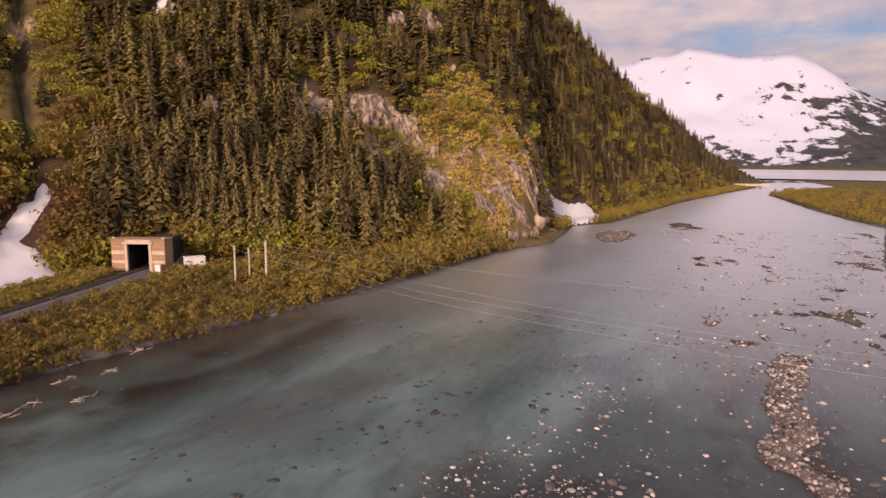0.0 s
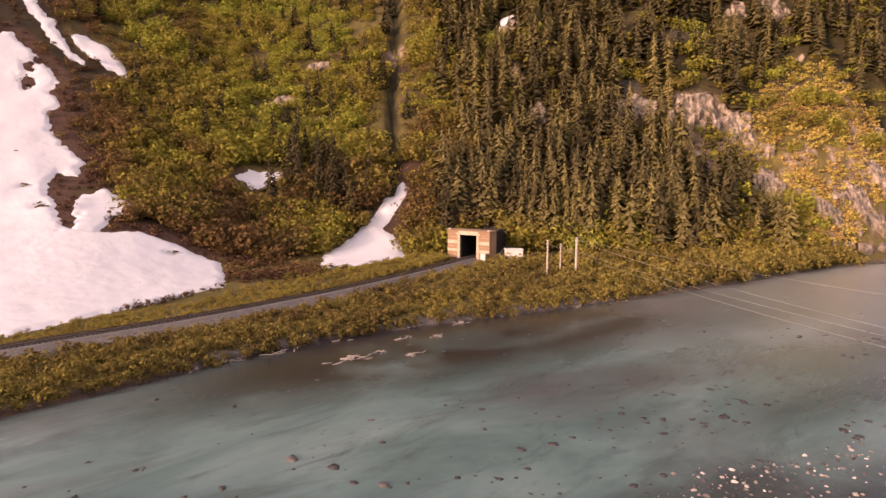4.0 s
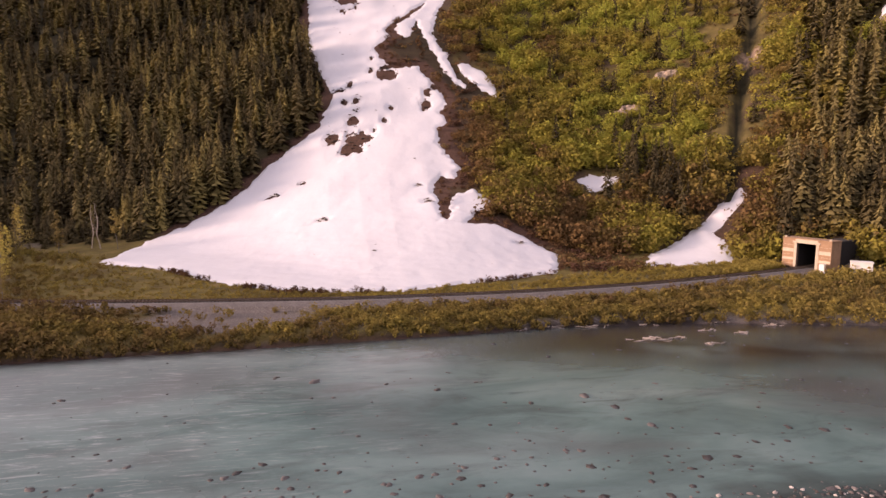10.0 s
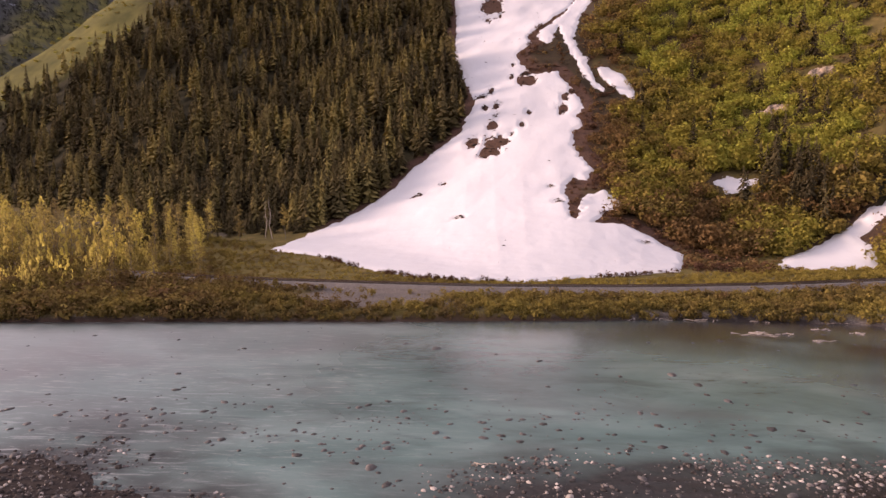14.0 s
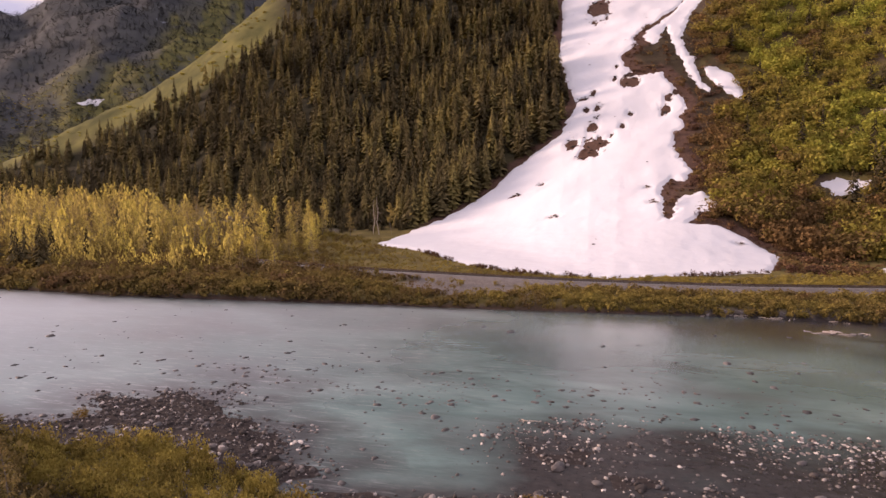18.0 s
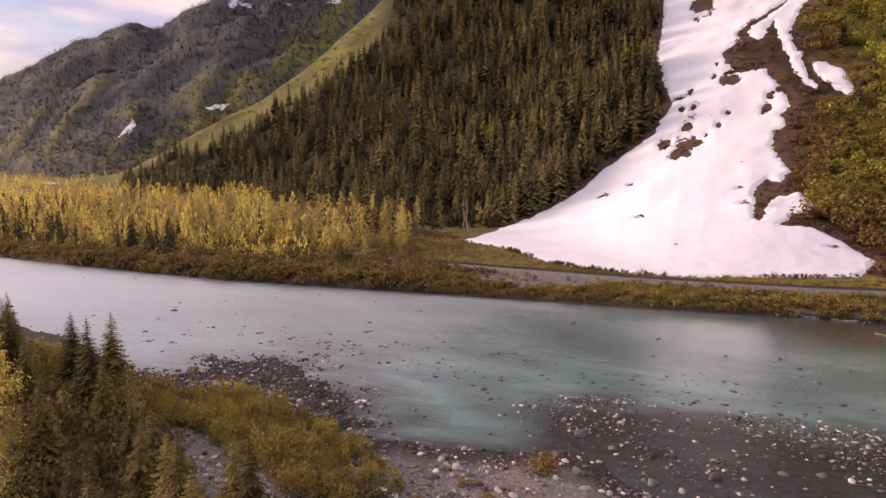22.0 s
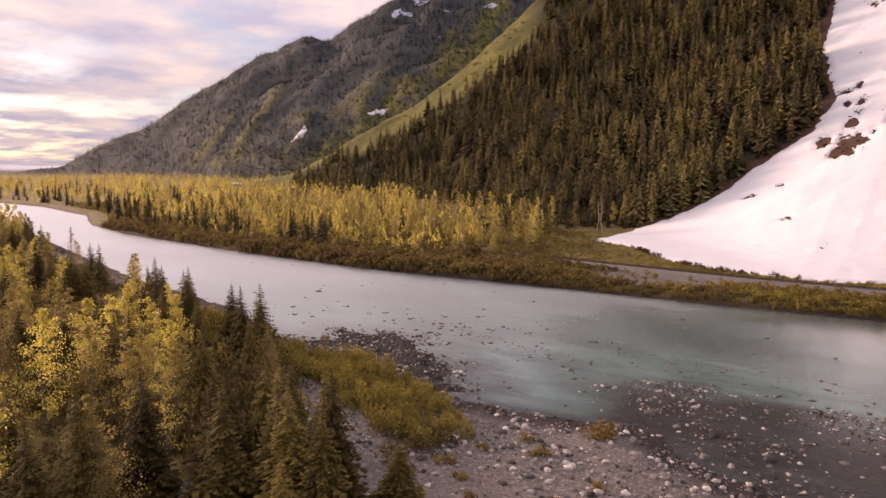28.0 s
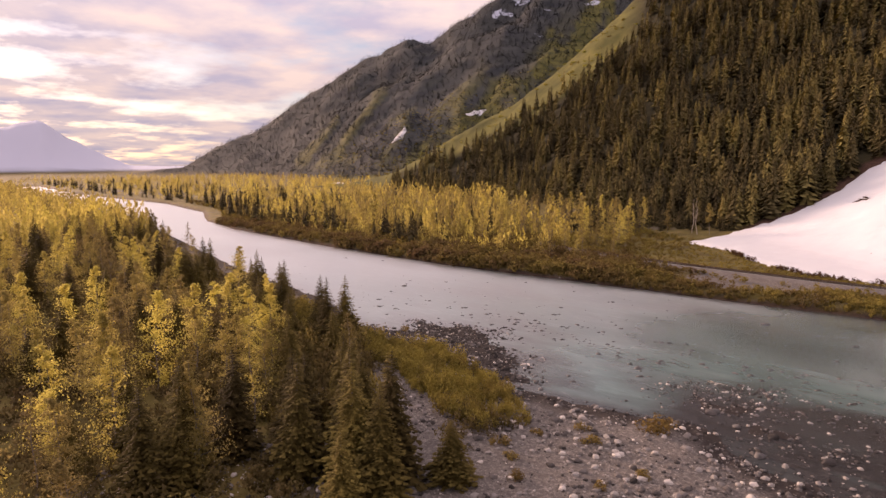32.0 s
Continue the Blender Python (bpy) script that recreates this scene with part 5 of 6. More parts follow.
    ok = (y > -60) & ~(path & (x > -41)) & ((x < -15) | (y < -6)) & ((y < shore - 11) | (x < -62)) & (rng.uniform(0, 1, len(x)) < 0.8 + fbm(x / 9, y / 9, 57, 3))
    x, y = x[ok], y[ok]
    s = rng.uniform(1.2, 3.2, len(x)) * np.interp(x, (-60, -25, -8), (1.1, 1.0, 0.55)) * np.clip(0.45 + (np.interp(x, nx, ny) - y) / 60, 0.5, 1)
    t = np.clip(0.35 + 0.9 * fbm(x / 10, y / 10, 59, 3) + rng.normal(0, 0.13, len(x)), 0, 1)
    fine = [leaf_cloud(130 + k, 105, 7, 0.10, 1.0) for k in range(4)]
    got = strew(fine, on_land(x, y), s, s * 0.8, rng.uniform(0, 6.28, len(x)), t, rng)
    stuff("thicket_brush", "dull olive brush under the riverside trees", "shrubs", THICKET, got)
    # taller bushes between the belt and the trees
    x, y = rng.uniform(-85, -29, 900), rng.uniform(-8, 27, 900)
    ok = (y < 0.25 * (x + 85) + 20) & (y < 9.5 - 0.77 * (x + 36)) & (rng.uniform(0, 1, 900) < 0.75 + fbm(x / 8, y / 8, 61, 3))
    x, y = x[ok], y[ok]
    s = rng.uniform(1.8, 4.2, len(x))
    t = np.clip(0.6 + 0.9 * fbm(x / 9, y / 9, 62, 3) + rng.normal(0, 0.15, len(x)), 0, 1)
    got = strew(fine, on_land(x, y), s * 1.1, s * 0.65, rng.uniform(0, 6.28, len(x)), t, rng)
    stuff("tall_brush", "tall brown-gold brush beside the riverside spruces", "shrubs", THICKET, got)
    # the dense willow belt on the gravel
    belt = ((-112, 37), (-84, 34), (-66, 28), (-56, 29), (-47, 32), (-38, 31), (-30, 28), (-20, 22), (-14, 17), (-17, 11), (-24, 11), (-32, 14), (-42, 19), (-54, 20), (-70, 20), (-86, 24), (-114, 26))
    x, y = rng.uniform(-115, -13, 4300), rng.uniform(10, 40, 4300)
    ok = edge_distance(x, y, belt) > 0.3 - 2 * fbm(x / 5, y / 5, 63, 3)
    x, y = x[ok], y[ok]
    s = (1.15 + 1.7 * rng.uniform(0, 1, len(x)) ** 1.6) * np.clip(0.98 + 1.5 * fbm(x / 8, y / 8, 68, 3), 0.5, 1.4)
    t = np.clip(0.82 + 1.5 * fbm(x / 7, y / 7, 65, 3) + rng.normal(0, 0.16, len(x)), 0, 1)
    got = strew([leaf_cloud(160 + k, 210, 7, 0.075, 1.0) for k in range(4)], on_land(x, y), s * 1.1, s * 0.62, rng.uniform(0, 6.28, len(x)), t, rng)
    stuff("willow_belt", "belt of yellow-green willow scrub on the gravel shore", "shrubs", WILLOW, got)
    tuft = [tagged(new("willow_bush", arrays("willow_bush", *leaf_cloud(140 + k, 420, 7, 0.075, 0.8), BUSH)), "small tawny willow bush on river gravel", "bush", "gravel bushes") for k in range(2)]
    for k, (x, y, s) in enumerate(((-4, 27, 3.0), (-14, 10, 1.5), (-7, 17, 1.5), (-10, 20, 1.3), (-17, 6, 1.4), (-11, 8, 1.2), (-13, 15, 1.1), (-62, 39, 1.6), (1, 14, 1.2), (-1, 9, 1.1), (-8, 5, 1.4))):
        ob = tuft[k] if k < 2 else copy_thing(tuft[k % 2], Matrix())
        ob.matrix_basis = pose(x, y, float(height(x, y)) - 0.05, 0, 0, 77 * k) @ Matrix.Diagonal((s, s, s * 0.75, 1))


DEAD = leafy("dead_brush_leaves", (0.075, 0.042, 0.027), (0.15, 0.09, 0.04), (0.2, 0.15, 0.045), 0.15)
BUSH = leafy("tawny_bush_leaves", (0.12, 0.08, 0.03), (0.19, 0.13, 0.04), (0.22, 0.17, 0.05), 0.3, who="object")
BLUFF = leafy("bluff_leaves", (0.38, 0.25, 0.1), (0.5, 0.36, 0.1), (0.45, 0.40, 0.075), 0.3)
left_forest()
right_forest()
bluff_tussocks()
gully_conifers()
hillside_brush()
hillside_undergrowth()
spur_brush()
far_mountain_woods()
bank_willows()
island_brush()
far_poplars()
near_trees()

# ---- railway, tunnel portal, poles ----
def rail_line(x0, x1, step, off=0.0):
    rx, ry = np.array(RAIL, float).T
    xs = np.arange(x0, x1, 0.5)
    fine = np.interp(xs, rx, ry)
    ker = np.ones(41) / 41
    fine = np.convolve(np.pad(fine, 20, mode="edge"), ker, "valid")
    s = np.concatenate([[0], np.cumsum(np.hypot(np.diff(xs), np.diff(fine)))])
    at = np.arange(0, s[-1], step)
    x, y = np.interp(at, s, xs), np.interp(at, s, fine)
    dx, dy = np.gradient(x), np.gradient(y)
    l = np.hypot(dx, dy)
    return x - off * dy / l, y + off * dx / l, np.arctan2(dy, dx)


def sweep(x, y, z, profile):
    """Quads of a profile (across, up) drawn along a line."""
    dx, dy = np.gradient(x), np.gradient(y)
    l = np.hypot(dx, dy)
    v = []
    for a, b in profile:
        v.append(np.stack([x - a * dy / l, y + a * dx / l, z + b + 0 * x], -1))
    v = np.stack(v, 1)
    n, m = v.shape[:2]
    i = np.arange(n * m).reshape(n, m)
    nxt = np.roll(i, -1, 1)
    return v.reshape(-1, 3), np.stack([i[:-1], nxt[:-1], nxt[1:], i[1:]], -1).reshape(-1, 4)


def railway():
    track = tagged(new("railway_track"), "single railway track on grey ballast along the river", "railway", kind="structure")
    x, y, _ = rail_line(-400, 128, 2.0)
    v, f = sweep(x, y, RAIL_Z - 0.3, ((-5.6, -2.0), (-2.2, 0.15), (2.0, 0.18), (3.2, -0.6)))
    part("ballast_bed", arrays("ballast_bed", v, f, BALLAST), parent=track)
    v, f = sweep(x, y, RAIL_Z - 0.112, ((-1.35, -0.05), (-1.2, 0.02), (1.2, 0.02), (1.35, -0.05)))
    part("oiled_ballast", arrays("oiled_ballast", v, f, OILED), parent=track, label="oil-darkened ballast between the rails")
    for side in (-0.75, 0.75):
        x, y, _ = rail_line(-400, 128, 1.5, side)
        v, f = sweep(x, y, RAIL_Z + 0.06, ((-0.07, 0), (-0.07, 0.03), (-0.02, 0.05), (-0.035, 0.17), (0.035, 0.17), (0.02, 0.05), (0.07, 0.03), (0.07, 0)))
        part("rail", arrays("rail", v, f, STEEL), parent=track)
    bm = box(bmesh.new(), (0.24, 2.6, 0.2), (0, 0, 0), 0.02)
    me = bpy.data.meshes.new("sleeper")
    bm.to_mesh(me)
    bm.free()
    me.materials.append(SLEEPER)
    x, y, a = rail_line(-90, 126, 0.75)
    for k in range(len(x)):
        ob = part("sleeper", me, parent=track)
        ob.matrix_basis = pose(x[k], y[k], RAIL_Z - 0.05, 0, 0, math.degrees(a[k]))


CONCRETE = plain("weathered_concrete", (0.40, 0.34, 0.25), (0.60, 0.52, 0.40), 0.8, 0.9, 0.3, 0.02)
PANEL = plain("rust_tan_panel", (0.25, 0.155, 0.085), (0.38, 0.25, 0.145), 1.2, 0.85, 0.3, 0.02)
# near-black all over, for the insides of both tunnels
DARK = plain("near_black_rock", (0.012, 0.011, 0.01), (0.03, 0.027, 0.025), 1.0, 0.95, 0.6, 0.1)
WHITEPAINT = plain("white_paint", (0.66, 0.64, 0.6), (0.8, 0.78, 0.74), 1.5, 0.6, 0.1, 0.01)
POLEWOOD = plain("silvered_pole", (0.38, 0.34, 0.29), (0.58, 0.53, 0.46), 2.0, 0.8, 0.3, 0.01)
WIRE = plain("aluminium_wire", (0.45, 0.42, 0.38), (0.6, 0.56, 0.5), 1.0, 0.4, 0.0, 0.01, metal=0.5)


def portal():
    """Local x across the front, y into the mountain."""
    ob = tagged(new("tunnel_portal"), "square concrete railway tunnel portal with tan and pale bands", "tunnel portal", kind="structure")
    wide, tall, ow, oh, deep = 14.2, 8.3, 5.7, 7.2, 4.5
    side = (wide - ow) / 2
    for s in (-1, 1):
        cx = s * (ow + side) / 2
        wallp = part("pier", box(bmesh.new(), (side - 0.004, deep, tall), (cx, deep / 2, tall / 2), 0.06), PANEL, ob, "rust-tan concrete pier")
        for z0, z1 in ((2.2, 2.9), (4.5, 5.5)):
            part("band", box(bmesh.new(), (side - 1.0, 0.08, z1 - z0), (cx + s * 0.35, -0.03, (z0 + z1) / 2), 0.02), CONCRETE, wallp, "pale concrete band")
        for z0 in (1.1, 3.7, 6.5):
            part("joint", box(bmesh.new(), (side - 1.0, 0.05, 0.06), (cx + s * 0.35, -0.02, z0)), CONCRETE, wallp)
    part("lintel", box(bmesh.new(), (ow + 0.9, deep, tall - oh - 0.004), (0, deep / 2 - 0.12, oh + (tall - oh) / 2), 0.06), CONCRETE, ob)
    part("coping", box(bmesh.new(), (wide + 0.3, deep + 0.2, 0.25), (0, deep / 2, tall + 0.12), 0.06), PANEL, ob)
    for s in (-1, 1):
        part("jamb", box(bmesh.new(), (0.8, 0.5, oh), (s * (ow / 2 + 0.35), 0.12, oh / 2), 0.05), CONCRETE, ob, "pale painted jamb")
    part("head", box(bmesh.new(), (ow + 2.3, 0.5, 0.5), (0, -0.02, oh + 0.24), 0.05), CONCRETE, ob, "pale painted head beam")
    bm = bmesh.new()
    box(bm, (0.3, 24, oh), (-ow / 2 - 0.1, deep + 12, oh / 2))
    box(bm, (0.3, 24, oh), (ow / 2 + 0.1, deep + 12, oh / 2))
    box(bm, (ow, 24, 0.3), (0, deep + 12, oh + 0.1))
    box(bm, (ow, 0.3, oh), (0, deep + 23, oh / 2))
    part("tunnel_lining", bm, DARK, ob, "dark tunnel bore")
    bm = bmesh.new()
    box(bm, (0.2, deep - 0.6, oh - 0.1), (-ow / 2 + 0.12, deep / 2 + 0.5, oh / 2))
    box(bm, (0.2, deep - 0.6, oh - 0.1), (ow / 2 - 0.12, deep / 2 + 0.5, oh / 2))
    part("inner_wall", bm, DARK, ob)
    for s in (-1, 1):
        part("roof_block", box(bmesh.new(), (0.7, 0.6, 0.4), (s * (wide / 2 - 0.6), 0.6, tall + 0.44), 0.06), CONCRETE, ob)
    ob.matrix_basis = pose(121.5, 160.5, 2.9, 0, 0, -71.5)
    tank = tagged(new("equipment_shed"), "small white equipment shed beside the tunnel portal", "shed")
    part("body", box(bmesh.new(), (5.0, 3.0, 4.0), (0, 0, 2.0), 0.08), WHITEPAINT, tank)
    bm = box(bmesh.new(), (5.3, 3.3, 0.25), (0, 0, 4.1), 0.08)
    part("roof", bm, WHITEPAINT, tank)
    part("door", box(bmesh.new(), (1.0, 0.08, 2.1), (1.2, -1.52, 1.1), 0.01), CONCRETE, tank)
    part("step", box(bmesh.new(), (1.4, 0.8, 0.3), (1.2, -2.0, 0.05), 0.02), CONCRETE, tank)
    tank.matrix_basis = pose(129.5, 149.5, 2.2, 0, 0, -38)
    cab = tagged(new("signal_cabinet"), "narrow white signal cabinet beside the track", "cabinet")
    part("case", box(bmesh.new(), (1.3, 1.0, 2.5), (0, 0, 1.25), 0.05), WHITEPAINT, cab)
    part("cap", box(bmesh.new(), (1.5, 1.2, 0.12), (0, 0, 2.56), 0.03), WHITEPAINT, cab)
    cab.matrix_basis = pose(121.6, 154.2, 2.6, 0, 0, -60)


def pole(x, y, tall, thick, label):
    ob = tagged(new("utility_pole"), label, "utility pole", "river crossing poles")
    z = float(height(x, y))
    part("shaft", arrays("shaft", *tube([(0, 0, -0.5), (0.03, 0, tall * 0.5), (0, 0, tall)], (thick, thick * 0.9, thick * 0.8), 10), POLEWOOD, smooth=True), parent=ob)
    part("cap", box(bmesh.new(), (thick * 1.7, thick * 1.7, 0.12), (0, 0, tall + 0.05), 0.03), POLEWOOD, ob)
    for k in (-1, 1):
        part("insulator", arrays("insulator", *tube([(k * thick * 1.3, 0, tall - 0.9), (k * thick * 1.3, 0, tall - 0.5)], (0.10, 0.07), 8), WHITEPAINT), parent=ob)
    ob.location = (x, y, z)
    return z + tall


def poles():
    tops = []
    for x, y, tall, thick, label in ((127, 125, 10.0, 0.36, "pale stout utility pole on the riverbank"), (123, 127, 8.6, 0.2, "thin grey utility pole on the riverbank"), (119, 128, 9.6, 0.26, "grey wooden utility pole on the riverbank")):
        tops.append((x, y, pole(x, y, tall, thick, label) - 0.7))
    end = [(77, -28, 10.5), (73, -27, 10.5), (69, -26, 10.5)]
    for x, y, z in end[::2]:
        pole(x, y, z - float(height(x, y)) + 0.7, 0.25, "grey wooden utility pole on the near bank")
    ends = [(end[0], 3.6), (end[1], 3.0), (end[2], 3.9), ((95, -30, 13.5), 2.0)]
    begins = tops + [(127, 125, tops[0][2] + 0.3)]
    for (a, (b, sag)) in zip(begins, ends):
        pts = []
        for k in range(33):
            t = k / 32
            pts.append((a[0] + (b[0] - a[0]) * t, a[1] + (b[1] - a[1]) * t, a[2] + (b[2] - a[2]) * t - 4 * sag * t * (1 - t)))
        me = arrays("power_line", *tube(pts, [0.02] * 33, 5), WIRE)
        tagged(new("power_line", me), "thin pale power line sagging across the river", "cable", "river crossing cables")


# ---- stones and driftwood ----
def stone_mesh(seed, subdiv, squash):
    g = np.random.default_rng(seed)
    bm = bmesh.new()
    bmesh.ops.create_icosphere(bm, subdivisions=subdiv, radius=1)
    o = Vector(g.uniform(0, 50, 3))
    for v in bm.verts:
        k = 1 + 0.45 * noise.noise(v.co * 0.9 + o) + 0.15 * noise.noise(v.co * 2.6 + o)
        v.co = Vector((v.co.x * k, v.co.y * k * 0.8, v.co.z * k * squash))
    return bm


def as_arrays(bm):
    bm.verts.index_update()
    got = np.array([v.co[:] for v in bm.verts]), np.array([[v.index for v in f.verts] for f in bm.faces])
    bm.free()
    return got


def stones():
    rng = np.random.default_rng(12)
    shapes = []
    for k in range(5):
        bm = stone_mesh(300 + k, 2, 0.6)
        me = bpy.data.meshes.new("boulder")
        bm.to_mesh(me)
        bm.free()
        me.polygons.foreach_set("use_smooth", np.ones(len(me.polygons), bool))
        me.materials.append(STONE)
        shapes.append(me)
    fixed = [(23, 82, 0.95), (-14, 94, 1.1), (-98, 71, 1.0), (-18, 49, 0.9), (14, 66, 0.5), (27, 71, 0.7), (35, 85, 0.5), (2, 64, 0.5), (-33, 70, 0.5), (-47, 62, 0.6), (-29, 58, 0.55), (-60, 61, 0.7), (-62, 58, 0.6)]
    spots = list(fixed)
    while len(spots) < 170:
        x, y = rng.uniform(-95, 75), rng.uniform(8, 100)
        z = float(height(x, y))
        if -0.75 < z < 0.9 and rng.uniform() < 0.15 + 0.85 * math.exp(-((z - 0.0) / 0.3) ** 2):
            if (x < -20 and y < 30 and z > 0.4) or (x < -22 and y > 52 and rng.uniform() < 0.8):
                continue
            spots.append((x, y, 0.22 + 0.5 * rng.uniform() ** 2.5))
    # the scattered line of rocks in the channel off the low bar and the shoal
    line = np.random.default_rng(212)
    for k in range(125):
        x = line.uniform(-72, 16)
        y = np.interp(x, (-72, -55, -40, -24, -10, 16), (64, 61, 60, 57, 59, 69)) + line.normal(0, 3.6)
        spots.append((x, y, 0.2 + 0.42 * line.uniform() ** 2.4))
    for x, y, s in spots:
        ob = tagged(new("boulder", shapes[rng.integers(0, 5)]), "rounded grey boulder in the shallow river", "boulder", "river boulders")
        z = max(float(height(x, y)), -0.42 * s)
        ob.matrix_basis = pose(x, y, z + 0.12 * s, rng.uniform(-8, 8), rng.uniform(-8, 8), rng.uniform(0, 360)) @ Matrix.Scale(s, 4)
    bits = [as_arrays(stone_mesh(320 + k, 2, 0.75)) for k in range(5)]
    xs, ys, ss = [], [], []
    for n, x0, x1, y0, y1, big in ((26000, -70, 70, 4, 60, 0.17), (900, -40, 75, 8, 60, 0.36), (30000, 45, 330, -50, 70, 0.22), (2500, -120, -40, 36, 75, 0.2), (6500, -78, -18, 30, 58, 0.16), (4200, -300, 225, 92, 135, 0.22)):
        x, y = rng.uniform(x0, x1, n), rng.uniform(y0, y1, n)
        z = height(x, y)
        dens = np.exp(-((z - 0.12) / 0.30) ** 2) * (0.35 + 1.6 * np.clip(fbm(x / 8, y / 5, 77, 4) + 0.25, 0, 1))
        ok = (z > -0.16) & (rng.uniform(0, 1, n) < dens)
        if y0 == 92:
            ok &= (z < 0.7)
        xs.append(x[ok]), ys.append(y[ok]), ss.append(big * (0.45 + 1.5 * rng.uniform(0, 1, ok.sum()) ** 3))
    x, y = 38 + 200 * rng.uniform(0, 1, 14000) ** 1.2, rng.uniform(-45, 62, 14000)
    ok = (height(x, y) > -0.6) & (rng.uniform(0, 1, 14000) < 0.03 + 1.5 * np.clip(fbm(x / 11, y / 6, 78, 4) + 0.02, 0, 1)) & (y < np.interp(x, (38, 60, 100, 230), (48, 50, 42, 55)))
    xs.append(x[ok]), ys.append(y[ok]), ss.append(0.09 + 0.3 * rng.uniform(0, 1, ok.sum()) ** 2.6)
    # the cobble ridge along the shoal's upper edge
    x = rng.uniform(-13, 88, 6500)
    y = np.interp(x, (-14, -4, 10, 30, 50, 70, 90), (47, 52, 53, 53, 51, 45, 40)) + 2.5 * fbm(x / 9, x / 30, 79, 3) - rng.exponential(5.0, len(x)) + rng.normal(0, 1.2, len(x))
    ok = rng.uniform(0, 1, len(x)) < (0.42 + 2.2 * fbm(x / 6, y / 4, 81, 3)) * np.interp(x, (35, 55), (1, 0.4))
    xs.append(x[ok]), ys.append(y[ok]), ss.append(0.08 + 0.24 * rng.uniform(0, 1, ok.sum()) ** 2.6)
    # pebbles of the dry bars
    x, y = rng.uniform(54, 136, 12000), rng.uniform(2, 27, 12000)
    ok = height(x, y) > 0.03
    xs.append(x[ok]), ys.append(y[ok]), ss.append(0.09 + 0.26 * rng.uniform(0, 1, ok.sum()) ** 3)
    # dry cobbles of the near beach
    x, y = rng.uniform(-45, 45, 34000), rng.uniform(-30, 36, 34000)
    z = height(x, y)
    ok = (z > 0.02) & (rng.uniform(0, 1, len(x)) < 0.45 + 2.0 * fbm(x / 6, y / 6, 85, 4)) & (x + 0.2 * y > -42)
    xs.append(x[ok]), ys.append(y[ok]), ss.append(0.07 + 0.40 * rng.uniform(0, 1, ok.sum()) ** 5)
    x, y, s = np.concatenate(xs), np.concatenate(ys), np.concatenate(ss)
    p = np.stack([x, y, np.maximum(height(x, y), -0.06) + 0.1 * s], -1)
    tint = rng.uniform(0, 1, len(x)) ** np.where(x > 42, 1.0, np.where(p[:, 2] < 0.32, np.where(x < -24, 3.4, 1.9), 1.2))
    grits = [as_arrays(stone_mesh(360 + k, 1, 0.85)) for k in range(6)]
    base, vs, fs, ts = 0, [], [], []
    for shapes_, m in ((bits, s > 0.32), (grits, s <= 0.32)):
        v, f, t = strew(shapes_, p[m], s[m], s[m] * rng.uniform(0.8, 1.3, m.sum()), rng.uniform(0, 6.28, m.sum()), tint[m], rng)
        vs.append(v), fs.append(f + base), ts.append(t)
        base += len(v)
    v, f, t = np.concatenate(vs), np.concatenate(fs), np.concatenate(ts)
    tagged(new("river_gravel", arrays("river_gravel", v, f, PEBBLE, dict(tint=t))), "grey and tan river cobbles on the shoals and shore", "gravel", kind="stuff")


PEBBLE = leafy("river_pebbles", (0.05, 0.045, 0.042), (0.165, 0.148, 0.138), (0.46, 0.42, 0.38))
WETROCK = plain("wet_dark_stone", (0.022, 0.02, 0.019), (0.075, 0.067, 0.062), 2.0, 0.6, 0.4, 0.03)


